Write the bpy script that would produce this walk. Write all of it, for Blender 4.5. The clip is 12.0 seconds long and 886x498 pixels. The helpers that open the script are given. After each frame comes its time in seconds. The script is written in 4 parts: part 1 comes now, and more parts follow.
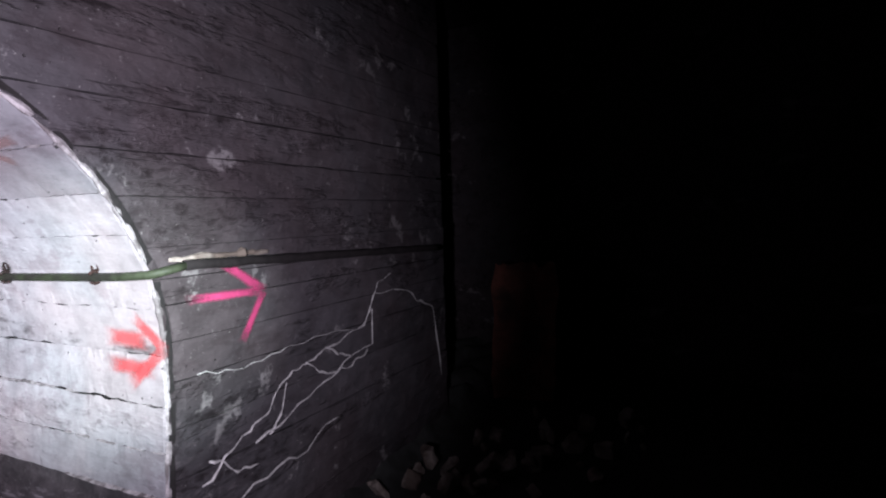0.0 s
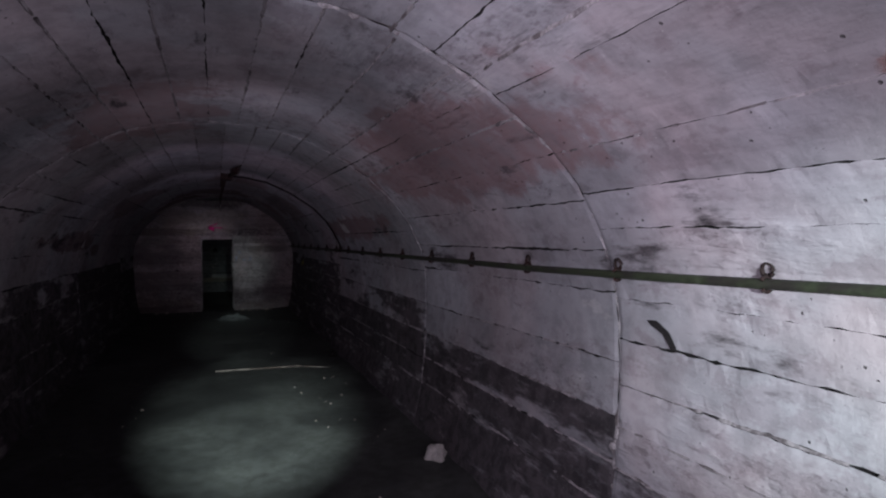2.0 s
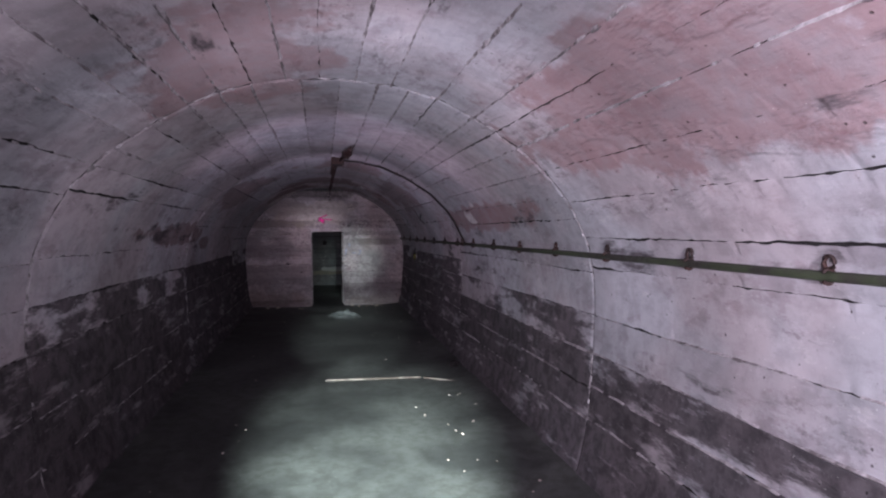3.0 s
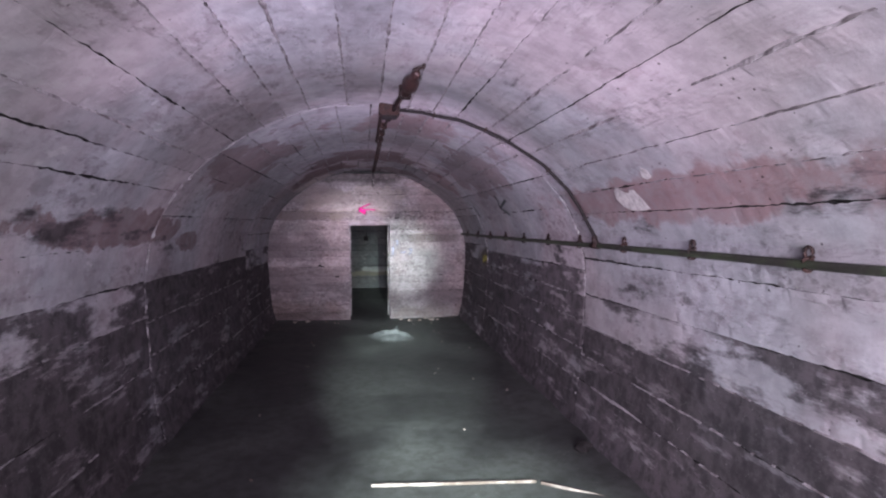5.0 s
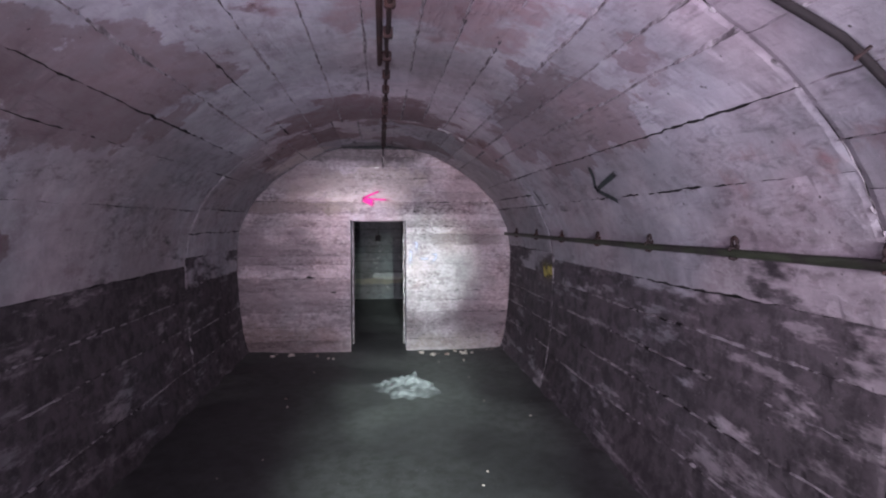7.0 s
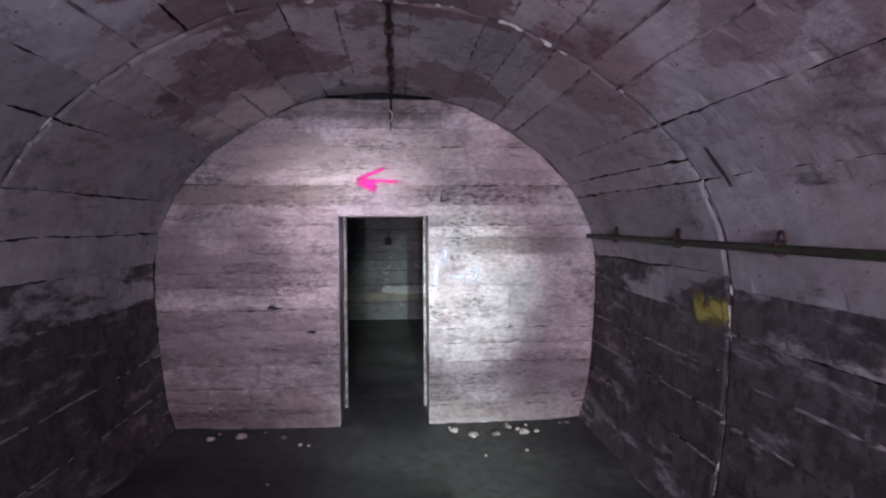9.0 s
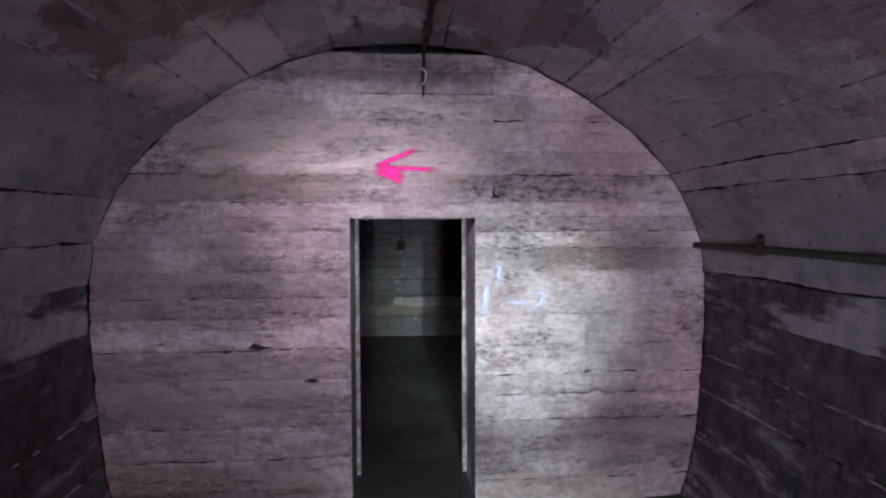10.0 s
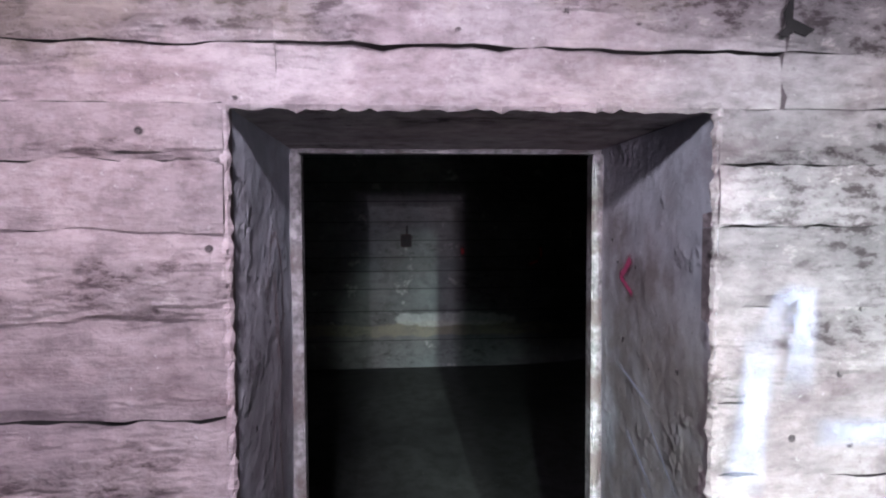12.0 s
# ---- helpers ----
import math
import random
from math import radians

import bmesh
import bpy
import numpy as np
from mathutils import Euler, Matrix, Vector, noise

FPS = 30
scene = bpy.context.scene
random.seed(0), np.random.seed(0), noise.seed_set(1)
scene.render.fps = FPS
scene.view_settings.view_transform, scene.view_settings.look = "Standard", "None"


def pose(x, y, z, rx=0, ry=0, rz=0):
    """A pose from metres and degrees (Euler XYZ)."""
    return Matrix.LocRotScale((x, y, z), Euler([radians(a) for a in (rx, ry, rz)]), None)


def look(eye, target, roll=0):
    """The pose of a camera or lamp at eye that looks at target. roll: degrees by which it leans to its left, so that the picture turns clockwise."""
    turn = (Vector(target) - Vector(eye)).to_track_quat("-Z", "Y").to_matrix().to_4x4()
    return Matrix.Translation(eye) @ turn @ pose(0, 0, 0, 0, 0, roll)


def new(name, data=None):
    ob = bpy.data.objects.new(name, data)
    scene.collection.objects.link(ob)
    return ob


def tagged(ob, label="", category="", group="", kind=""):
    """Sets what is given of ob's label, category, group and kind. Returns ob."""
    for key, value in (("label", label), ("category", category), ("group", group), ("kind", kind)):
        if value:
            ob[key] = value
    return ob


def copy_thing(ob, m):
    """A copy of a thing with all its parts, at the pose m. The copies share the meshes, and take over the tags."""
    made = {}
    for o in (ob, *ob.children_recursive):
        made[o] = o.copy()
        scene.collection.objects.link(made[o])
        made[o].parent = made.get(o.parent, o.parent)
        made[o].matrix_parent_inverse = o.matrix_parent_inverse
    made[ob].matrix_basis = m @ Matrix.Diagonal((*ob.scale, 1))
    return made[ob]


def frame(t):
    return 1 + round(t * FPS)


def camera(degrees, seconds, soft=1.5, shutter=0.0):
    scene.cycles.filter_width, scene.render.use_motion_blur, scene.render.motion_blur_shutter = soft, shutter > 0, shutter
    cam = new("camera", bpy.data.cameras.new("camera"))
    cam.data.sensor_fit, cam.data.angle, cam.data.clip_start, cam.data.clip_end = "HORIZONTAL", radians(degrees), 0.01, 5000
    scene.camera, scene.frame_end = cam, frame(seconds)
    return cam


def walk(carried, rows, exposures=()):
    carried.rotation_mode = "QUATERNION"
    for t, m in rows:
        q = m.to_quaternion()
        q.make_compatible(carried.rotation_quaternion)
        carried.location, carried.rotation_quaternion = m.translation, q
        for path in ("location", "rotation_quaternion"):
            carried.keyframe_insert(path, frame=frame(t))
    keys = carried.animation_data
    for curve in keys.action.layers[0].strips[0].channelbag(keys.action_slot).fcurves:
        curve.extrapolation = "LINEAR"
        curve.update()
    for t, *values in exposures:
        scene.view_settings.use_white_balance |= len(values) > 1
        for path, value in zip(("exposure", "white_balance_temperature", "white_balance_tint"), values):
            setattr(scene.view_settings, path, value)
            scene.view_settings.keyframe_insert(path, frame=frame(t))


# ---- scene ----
cam = camera(75.4, 12.0, 2.2)
PATH = [
    (0, (-0.064, -0.26, 1.859), (-0.967, 1.52, 1.743), -1.8),
    (0.5, (-0.331, -0.443, 1.783), (-1.608, 1.096, 1.775), 0.7),
    (1, (-0.761, -0.482, 1.747), (-2.36, 0.718, 1.725), 0.0),
    (1.5, (-1.289, -0.528, 1.78), (-3.047, 0.426, 1.75), -0.2),
    (2, (-1.943, -0.478, 1.785), (-3.799, 0.266, 1.744), -0.2),
    (2.5, (-2.626, -0.514, 1.76), (-4.551, 0.028, 1.714), -0.2),
    (3, (-3.285, -0.497, 1.772), (-5.241, -0.085, 1.706), -0.3),
    (3.2, (-3.578, -0.444, 1.792), (-5.543, -0.08, 1.718), 0.1),
    (4.8, (-6.002, -0.477, 1.731), (-7.98, -0.193, 1.649), -0.2),
    (5, (-6.308, -0.514, 1.761), (-8.287, -0.236, 1.675), -0.2),
    (5.5, (-7.048, -0.528, 1.737), (-9.029, -0.266, 1.646), -0.0),
    (6, (-7.799, -0.572, 1.714), (-9.781, -0.323, 1.622), -0.1),
    (6.5, (-8.538, -0.516, 1.726), (-10.522, -0.273, 1.634), -0.2),
    (7, (-9.314, -0.338, 1.729), (-11.301, -0.125, 1.637), 0.0),
    (8.8, (-11.961, -0.263, 1.696), (-13.952, -0.102, 1.61), -0.1),
    (9, (-12.252, -0.272, 1.693), (-14.243, -0.112, 1.602), -0.2),
    (9.5, (-12.956, -0.353, 1.696), (-14.948, -0.2, 1.608), -0.1),
    (10, (-13.632, -0.474, 1.722), (-15.623, -0.314, 1.63), -0.2),
    (10.5, (-14.294, -0.514, 1.78), (-16.285, -0.363, 1.66), -0.1),
    (11, (-14.939, -0.593, 1.773), (-16.929, -0.439, 1.646), -0.2),
    (11.5, (-15.55, -0.55, 1.672), (-17.54, -0.373, 1.569), -0.3),
    (12, (-16.139, -0.503, 1.582), (-18.13, -0.348, 1.486), -0.3),
]
EXPOSURES = [(0, 1.05), (0.5, 0.3), (1.0, 0.75), (1.5, 0.4), (2.0, 0.35), (2.5, 1.9), (3.2, 2.9), (5.0, 4.25), (5.5, 4.45), (6.0, 4.6), (7.0, 4.55), (8.0, 4.55), (9.0, 4.6), (10.0, 4.2), (10.5, 4.05), (11.0, 4.05), (11.5, 4.25), (12.0, 4.7)]
walk(cam, [(t, look(eye, target, roll)) for t, eye, target, roll in PATH], EXPOSURES)

# ---------------------------------------------------------------- light
world = bpy.data.worlds.new("world")
scene.world = world
world.use_nodes = True
world.node_tree.nodes["Background"].inputs[0].default_value = (0.0, 0.0, 0.0, 1)
world.node_tree.nodes["Background"].inputs[1].default_value = 0.0


def spot(eye, target, power, degrees, color, blend=1.0, size=0.03):
    data = bpy.data.lights.new("torch_lamp", "SPOT")
    data.energy, data.color, data.spot_size, data.spot_blend = power, color, radians(degrees), blend
    data.shadow_soft_size = size
    ob = new("torch_lamp", data)
    ob.matrix_world = look(eye, target)
    return ob


MAUVE, TORCH = (0.91, 0.845, 1.0), (0.81, 1.0, 0.96)
# the wide lamp that the walker carries, set down along the line walked and weaker towards the far end
for eye, ahead, power, degrees in (((-0.3, -0.45, 1.75), (-3.2, 1.45, 1.75), 290, 84), ((-2.7, -0.55, 1.70), (-4.9, 1.35, 1.95), 84, 108), ((-3.7, -0.50, 1.60), (-5.2, -1.7, 2.1), 21, 114),
                                   ((-5.2, -0.50, 1.50), (-9.0, 0.2, 2.5), 23, 124), ((-7.7, -0.50, 1.50), (-11.3, 0.0, 2.6), 12, 124), ((-10.2, -0.40, 1.50), (-13.6, 0.5, 2.8), 6.2, 124),
                                   ((-12.7, -0.35, 1.60), (-16.2, 0.0, 2.7), 1.6, 116), ((-16.1, -0.62, 2.02), (-17.2, -0.72, 1.45), 2.5, 132)):
    spot(eye, ahead, power, degrees, MAUVE if eye[0] > -7 or eye[0] < -15 else (0.88, 0.74, 1.0))
# the narrow torch beam: on the first wall, on the floor half way, on the far wall and the floor before it, through the doorway
spot((-0.2, -0.45, 1.85), (-2.62, 1.38, 1.45), 640, 32, TORCH)
spot((-3.2, -0.45, 2.00), (-7.4, -0.15, 0.0), 1500, 27, TORCH)
spot((-5.4, -0.45, 2.00), (-12.9, -0.05, 0.0), 330, 17, TORCH)
spot((-11.5, 0.05, 2.02), (-17.0, 0.22, 1.15), 128, 17.5, TORCH, size=0.05)
spot((-9.2, -0.40, 2.00), (-15.0, -0.05, 0.0), 110, 16, TORCH)
spot((-15.0, -0.50, 1.97), (-20.0, 0.05, 0.0), 11, 24, TORCH)

# ---------------------------------------------------------------- materials


class Nodes:
    """Short hand for building a node material."""

    def __init__(self, name):
        self.mat = bpy.data.materials.new(name)
        self.mat.use_nodes = True
        self.tree = self.mat.node_tree
        self.shader = self.tree.nodes["Principled BSDF"]

    def add(self, kind, **values):
        node = self.tree.nodes.new(kind)
        for key, value in values.items():
            if key == "op":
                node.operation = value
            elif key == "blend":
                node.data_type, node.blend_type = "RGBA", value
            else:
                node.inputs[key].default_value = value
        return node

    def link(self, a, b):
        self.tree.links.new(a, b)

    def put(self, value, socket):
        if isinstance(value, (int, float)):
            socket.default_value = value
        elif isinstance(value, tuple):
            socket.default_value = (*value, 1) if len(value) == 3 and socket.type == "RGBA" else value
        else:
            self.link(value, socket)

    def math(self, op, a, b=0.0, clamp=False):
        node = self.add("ShaderNodeMath", op=op)
        node.use_clamp = clamp
        self.put(a, node.inputs[0])
        self.put(b, node.inputs[1])
        return node.outputs[0]

    def mix(self, factor, a, b, blend="MIX"):
        node = self.add("ShaderNodeMix", blend=blend)
        self.put(factor, node.inputs[0])
        self.put(a, node.inputs[6])
        self.put(b, node.inputs[7])
        return node.outputs[2]

    def position(self):
        return self.add("ShaderNodeNewGeometry").outputs["Position"]

    def scaled(self, vector, scale, move=(0, 0, 0)):
        node = self.add("ShaderNodeMapping")
        self.link(vector, node.inputs[0])
        node.inputs["Scale"].default_value = scale
        node.inputs["Location"].default_value = move
        return node.outputs[0]

    def noise(self, vector, scale, detail=4.0, rough=0.6):
        node = self.add("ShaderNodeTexNoise", Scale=scale, Detail=detail, Roughness=rough)
        self.link(vector, node.inputs["Vector"])
        return node.outputs[0]

    def ramp(self, value, low, high, a=0.0, b=1.0):
        node = self.add("ShaderNodeMapRange")
        node.interpolation_type = "SMOOTHSTEP"
        self.put(value, node.inputs[0])
        for i, v in enumerate((low, high, a, b)):
            node.inputs[i + 1].default_value = v
        return node.outputs[0]

    def bump(self, height, strength, distance):
        node = self.add("ShaderNodeBump", Strength=strength, Distance=distance)
        self.link(height, node.inputs["Height"])
        self.link(node.outputs[0], self.shader.inputs["Normal"])

    def finish(self, color, rough=0.85, metal=0.0):
        self.put(color, self.shader.inputs["Base Color"])
        self.put(rough, self.shader.inputs["Roughness"])
        self.put(metal, self.shader.inputs["Metallic"])
        return self.mat


def patch(n, pos, wobble, centre, radii, edge=0.07):
    """A stain: an ellipsoid round centre with a ragged edge, 0 to 1."""
    v = n.add("ShaderNodeVectorMath", op="SUBTRACT")
    n.link(pos, v.inputs[0])
    v.inputs[1].default_value = centre
    w = n.add("ShaderNodeVectorMath", op="DIVIDE")
    n.link(v.outputs[0], w.inputs[0])
    w.inputs[1].default_value = radii
    d = n.add("ShaderNodeVectorMath", op="LENGTH")
    n.link(w.outputs[0], d.inputs[0])
    return n.ramp(n.math("ADD", d.outputs["Value"], wobble), 1.0 - edge, 1.0 + edge, 1.0, 0.0)


def times(n, color, factor):
    return n.mix(1.0, color, (factor,) * 3, "MULTIPLY")


def concrete(name, base, stains=(), silted=False, grain=(0.45, 1.5, 1.5), relief=1.0, variety=0.14, rugged=0.0, soft=0.06):
    """Board-marked concrete. grain: stretch of the board marks along x, y, z. silted: boards may carry flood silt. rugged: how far the torn skin covers it all. soft: width of stain edges."""
    n = Nodes(name)
    pos = n.position()
    cloud = n.noise(pos, 0.9, 5.0, 0.62)
    hue = n.noise(n.scaled(pos, (1, 1, 1), (9.0, 3.0, 1.0)), 0.75, 4.0, 0.6)
    mottle = n.noise(n.scaled(pos, (1, 1, 1), (1.0, 5.0, 3.0)), 9.0, 6.0, 0.68)
    lump = n.noise(n.scaled(pos, grain), 5.5, 6.0, 0.62)
    blotch = n.noise(n.scaled(pos, (0.8, 1.5, 1.5), (4.0, 2.0, 7.0)), 2.6, 7.0, 0.70)
    zone = n.noise(n.scaled(pos, tuple(g * 0.9 for g in grain), (7.0, 1.0, 2.0)), 2.0, 5.0, 0.65)
    rag = n.noise(n.scaled(pos, tuple(0.5 + 0.6 * g for g in grain), (2.0, 8.0, 5.0)), 13.0 + 55.0 * rugged, 6.0, 0.70)
    grit = n.noise(pos, 75.0, 3.0, 0.6)
    torn = n.ramp(zone, 0.52, 0.60, rugged, 1.0)
    cells = n.add("ShaderNodeTexVoronoi", Scale=17.0)
    n.link(pos, cells.inputs["Vector"])
    holes = n.math("MULTIPLY", n.ramp(cells.outputs["Distance"], 0.07, 0.12, 1.0, 0.0), n.ramp(mottle, 0.53, 0.56))
    color = n.mix(n.ramp(cloud, 0.36, 0.64), tuple(c * 0.80 for c in base), tuple(min(1, c * 1.16) for c in base))
    color = n.mix(1.0, color, n.mix(n.ramp(hue, 0.38, 0.62), (1.04, 0.965, 0.985), (0.955, 1.0, 1.04)), "MULTIPLY")
    color = n.mix(n.ramp(mottle, 0.34, 0.60), times(n, color, 0.80), color)
    color = n.mix(n.ramp(lump, 0.50, 0.30, 0.0, min(1.0, 0.42 * relief)), color, n.mix(1.0, color, (0.56, 0.50, 0.51), "MULTIPLY"))
    color = n.mix(n.ramp(blotch, 0.56, 0.62, 0.0, 0.42), color, n.mix(1.0, color, (0.60, 0.52, 0.54), "MULTIPLY"))
    color = n.mix(n.ramp(blotch, 0.40, 0.34, 0.0, 0.30), color, (0.46, 0.43, 0.44))
    color = n.mix(n.math("MULTIPLY", torn, n.ramp(rag, 0.50, 0.36, 0.0, min(1.0, 0.75 * relief))), color, n.mix(1.0, color, (0.36, 0.32, 0.33), "MULTIPLY"))
    color = n.mix(n.math("MULTIPLY", torn, n.ramp(rag, 0.56, 0.68, 0.0, min(1.0, 0.45 * relief))), color, tuple(min(1, c * 1.5) for c in base))
    if rugged:
        color = n.mix(1.0, color, n.mix(n.ramp(rag, 0.34, 0.66), (0.84, 0.82, 0.82), (1.12, 1.12, 1.11)), "MULTIPLY")
    if stains:
        wobble = n.math("MULTIPLY", n.math("SUBTRACT", n.noise(pos, 2.6, 7.0, 0.62), 0.5), 3.2)
        for tint, strength, centre, radii in stains:
            mask = n.math("MULTIPLY", n.math("MULTIPLY", patch(n, pos, wobble, centre, radii, soft if tint[0] < 0.18 else 0.2), n.ramp(mottle, 0.34, 0.60, 0.6, 1.0)), strength)
            color = n.mix(mask, color, tint)
    if silted:
        clings = n.add("ShaderNodeAttribute")
        clings.attribute_name = "silt"
        wave = n.math("SUBTRACT", n.noise(n.scaled(pos, (0.45, 1.5, 1.5), (3.0, 3.0, 3.0)), 1.9, 6.0, 0.66), 0.5)
        silt = n.ramp(n.math("ADD", clings.outputs["Fac"], n.math("MULTIPLY", wave, 2.8)), 0.34, 0.60, 0.0, 0.92)
        scraped = n.ramp(n.noise(n.scaled(pos, (0.5, 2.2, 2.2)), 3.2, 7.0, 0.72), 0.54, 0.64, 1.0, 0.45)
        mud = n.mix(n.ramp(mottle, 0.36, 0.62), (0.022, 0.018, 0.021), (0.066, 0.054, 0.061))
        color = n.mix(n.math("MULTIPLY", silt, scraped), color, mud)
    each = n.math("FRACT", n.math("ADD", n.add("ShaderNodeObjectInfo").outputs["Random"], n.add("ShaderNodeNewGeometry").outputs["Random Per Island"]))
    color = n.mix(1.0, color, n.mix(each, (1 - variety,) * 3, (1 + variety * 0.6,) * 3), "MULTIPLY")
    color = n.mix(n.ramp(grit, 0.66, 0.76, 0.0, 0.35), color, (0.58, 0.55, 0.55))
    color = n.mix(n.ramp(grit, 0.34, 0.26, 0.0, 0.40), color, (0.08, 0.07, 0.075))
    color = n.mix(n.math("MULTIPLY", holes, 0.8), color, (0.035, 0.030, 0.032))
    height = n.math("ADD", n.math("MULTIPLY", lump, 0.9), n.math("ADD", n.math("MULTIPLY", mottle, 0.35), n.math("MULTIPLY", grit, 0.07)))
    height = n.math("ADD", height, n.math("MULTIPLY", n.math("MULTIPLY", torn, rag), 0.9 * relief))
    height = n.math("SUBTRACT", height, n.math("MULTIPLY", holes, 0.5))
    n.bump(height, 0.9, 0.016 * relief)
    n.shader.inputs["Specular IOR Level"].default_value = 0.25
    return n.finish(color, n.ramp(cloud, 0.3, 0.7, 0.76, 0.95))


RED, BROWN, DARK = (0.190, 0.100, 0.105), (0.130, 0.075, 0.080), (0.07, 0.06, 0.06)
PALE = (0.50, 0.44, 0.43)
TUNNEL_STAINS = (
    (RED, 0.7, (-5.4, 0.85, 2.28), (1.4, 0.42, 0.30)),
    (RED, 0.75, (-9.5, 1.2, 1.93), (1.7, 0.3, 0.13)),
    (BROWN, 0.8, (-10.4, -2.15, 1.74), (1.3, 0.3, 0.12)),
    (BROWN, 0.6, (-13.0, 0.75, 2.35), (1.1, 0.5, 0.28)),
    (BROWN, 0.85, (-15.9, -1.2, 2.58), (0.55, 0.62, 0.32)),
    (BROWN, 0.85, (-14.7, -0.4, 2.72), (0.6, 1.0, 0.3)),
    (BROWN, 0.75, (-16.35, 0.1, 2.7), (0.5, 0.45, 0.25)),
    (RED, 0.6, (-15.1, 0.65, 2.48), (0.5, 0.35, 0.3)),
    (RED, 0.65, (-11.9, -0.1, 2.7), (0.5, 0.6, 0.3)),
    (RED, 0.6, (-6.6, -0.9, 2.66), (0.9, 0.5, 0.3)),
    (BROWN, 0.8, (-12.0, -2.16, 1.6), (0.35, 0.3, 0.10)),
    (PALE, 0.8, (-16.5, -1.35, 2.5), (0.45, 0.4, 0.3)),
    (BROWN, 0.65, (-12.2, -1.5, 2.35), (0.9, 0.6, 0.35)),
    (DARK, 0.6, (-16.95, -0.4, 2.75), (0.25, 0.7, 0.12)),
)
END_STAINS = (
    ((0.17, 0.125, 0.115), 0.55, (-17, -1.7, 1.93), (0.3, 0.75, 0.09)),
    ((0.36, 0.31, 0.25), 0.35, (-17, -0.45, 2.15), (0.3, 0.8, 0.28)),
    (DARK, 0.75, (-17, -0.6, 2.66), (0.3, 0.9, 0.12)),
    ((0.19, 0.15, 0.15), 0.7, (-17, 0.95, 1.52), (0.3, 0.5, 0.13)),
    ((0.12, 0.085, 0.075), 0.6, (-17, -1.75, 0.16), (0.3, 0.7, 0.22)),
    ((0.15, 0.11, 0.095), 0.5, (-17, 0.8, 0.1), (0.3, 0.6, 0.14)),
    ((0.175, 0.14, 0.155), 0.75, (-17, -1.75, 1.35), (0.3, 0.65, 0.28)),
    ((0.175, 0.14, 0.15), 0.7, (-17, -1.55, 0.80), (0.3, 0.75, 0.22)),
    ((0.17, 0.14, 0.15), 0.65, (-17, 0.9, 0.45), (0.3, 0.5, 0.2)),
    ((0.16, 0.12, 0.13), 0.6, (-17, 0.8, 2.2), (0.3, 0.5, 0.2)),
    ((0.15, 0.12, 0.12), 0.6, (-17, -1.4, 2.3), (0.3, 0.7, 0.16)),
)
BASE = (0.335, 0.312, 0.330)
M_WALL = concrete("board_marked_concrete", BASE, TUNNEL_STAINS, silted=True, relief=0.8, variety=0.17)
M_END = concrete("end_wall_concrete", (0.350, 0.300, 0.306), END_STAINS, grain=(1.4, 0.55, 2.2), relief=1.6, variety=0.30, rugged=0.20, soft=0.3)
# chamber: the missing lamp light is put into the colour, far below BASE
M_CHAMBER = concrete("shade_darkened_concrete", (0.066, 0.057, 0.062), grain=(1.6, 0.5, 2.2), relief=1.3)
# passage: dimness put into the base colour; the two stains are its own
M_FAR = concrete("dimmed_concrete", (0.11, 0.115, 0.112), (((0.20, 0.17, 0.12), 0.6, (-22.3, -0.4, 0.42), (0.5, 3.0, 0.07)), ((0.36, 0.37, 0.36), 0.6, (-22.3, 0.1, 0.52), (0.3, 0.6, 0.06))), grain=(1.6, 0.5, 2.2))
M_JAMB = concrete("jamb_concrete", (0.50, 0.51, 0.55), (((0.16, 0.13, 0.125), 0.9, (-17.22, 0.0, 0.92), (0.42, 0.3, 0.62)), ((0.14, 0.12, 0.125), 0.7, (-17.25, -0.75, 0.6), (0.4, 0.2, 0.6))), grain=(1.4, 1.4, 1.4), relief=1.0, soft=0.35)


def plain(name, color, rough, metal=0.0, scale=14.0, depth=0.004, second=None, spread=0.3):
    n = Nodes(name)
    pos = n.position()
    a, b = n.noise(pos, scale, 6.0, 0.65), n.noise(pos, scale * 0.17, 4.0, 0.6)
    shade = n.mix(n.ramp(a, 0.3, 0.7), tuple(c * (1 - spread) for c in color), tuple(min(1, c * (1 + spread)) for c in color))
    if second:
        shade = n.mix(n.ramp(b, 0.45, 0.62), shade, second)
    n.bump(a, 0.6, depth)
    n.shader.inputs["Specular IOR Level"].default_value = 0.2 if rough > 0.8 else 0.4
    return n.finish(shade, n.ramp(a, 0.3, 0.7, max(0.05, rough - 0.12), min(1, rough + 0.1)), metal)


# grime of the joints; also the shade colour of the chipped hollows
M_GAP = plain("joint_grime_hole_shade", (0.018, 0.016, 0.017), 0.95, scale=30)
M_FIN = plain("lime_ridge", (0.30, 0.275, 0.29), 0.9, scale=60, second=(0.11, 0.095, 0.10))
M_PIPE = plain("green_painted_conduit", (0.030, 0.037, 0.021), 0.65, scale=25, second=(0.022, 0.020, 0.017), depth=0.002)
M_RUST = plain("rusted_iron", (0.028, 0.019, 0.019), 0.85, metal=0.2, scale=40, second=(0.046, 0.024, 0.022))
M_BLACK = plain("black_rubber", (0.016, 0.013, 0.014), 0.92, scale=30)
M_INSUL = plain("brown_ceramic", (0.040, 0.020, 0.020), 0.45, scale=20)
M_PALE = plain("pale_plaster", (0.39, 0.355, 0.36), 0.9, scale=25)
M_STONE = plain("pale_stone", (0.30, 0.27, 0.27), 0.9, scale=18, depth=0.01)
M_RUBBLE = plain("rubble", (0.32, 0.27, 0.25), 0.9, scale=18, depth=0.01, second=(0.12, 0.09, 0.08))
M_ROOT = plain("white_root", (0.44, 0.42, 0.43), 0.8, scale=50)
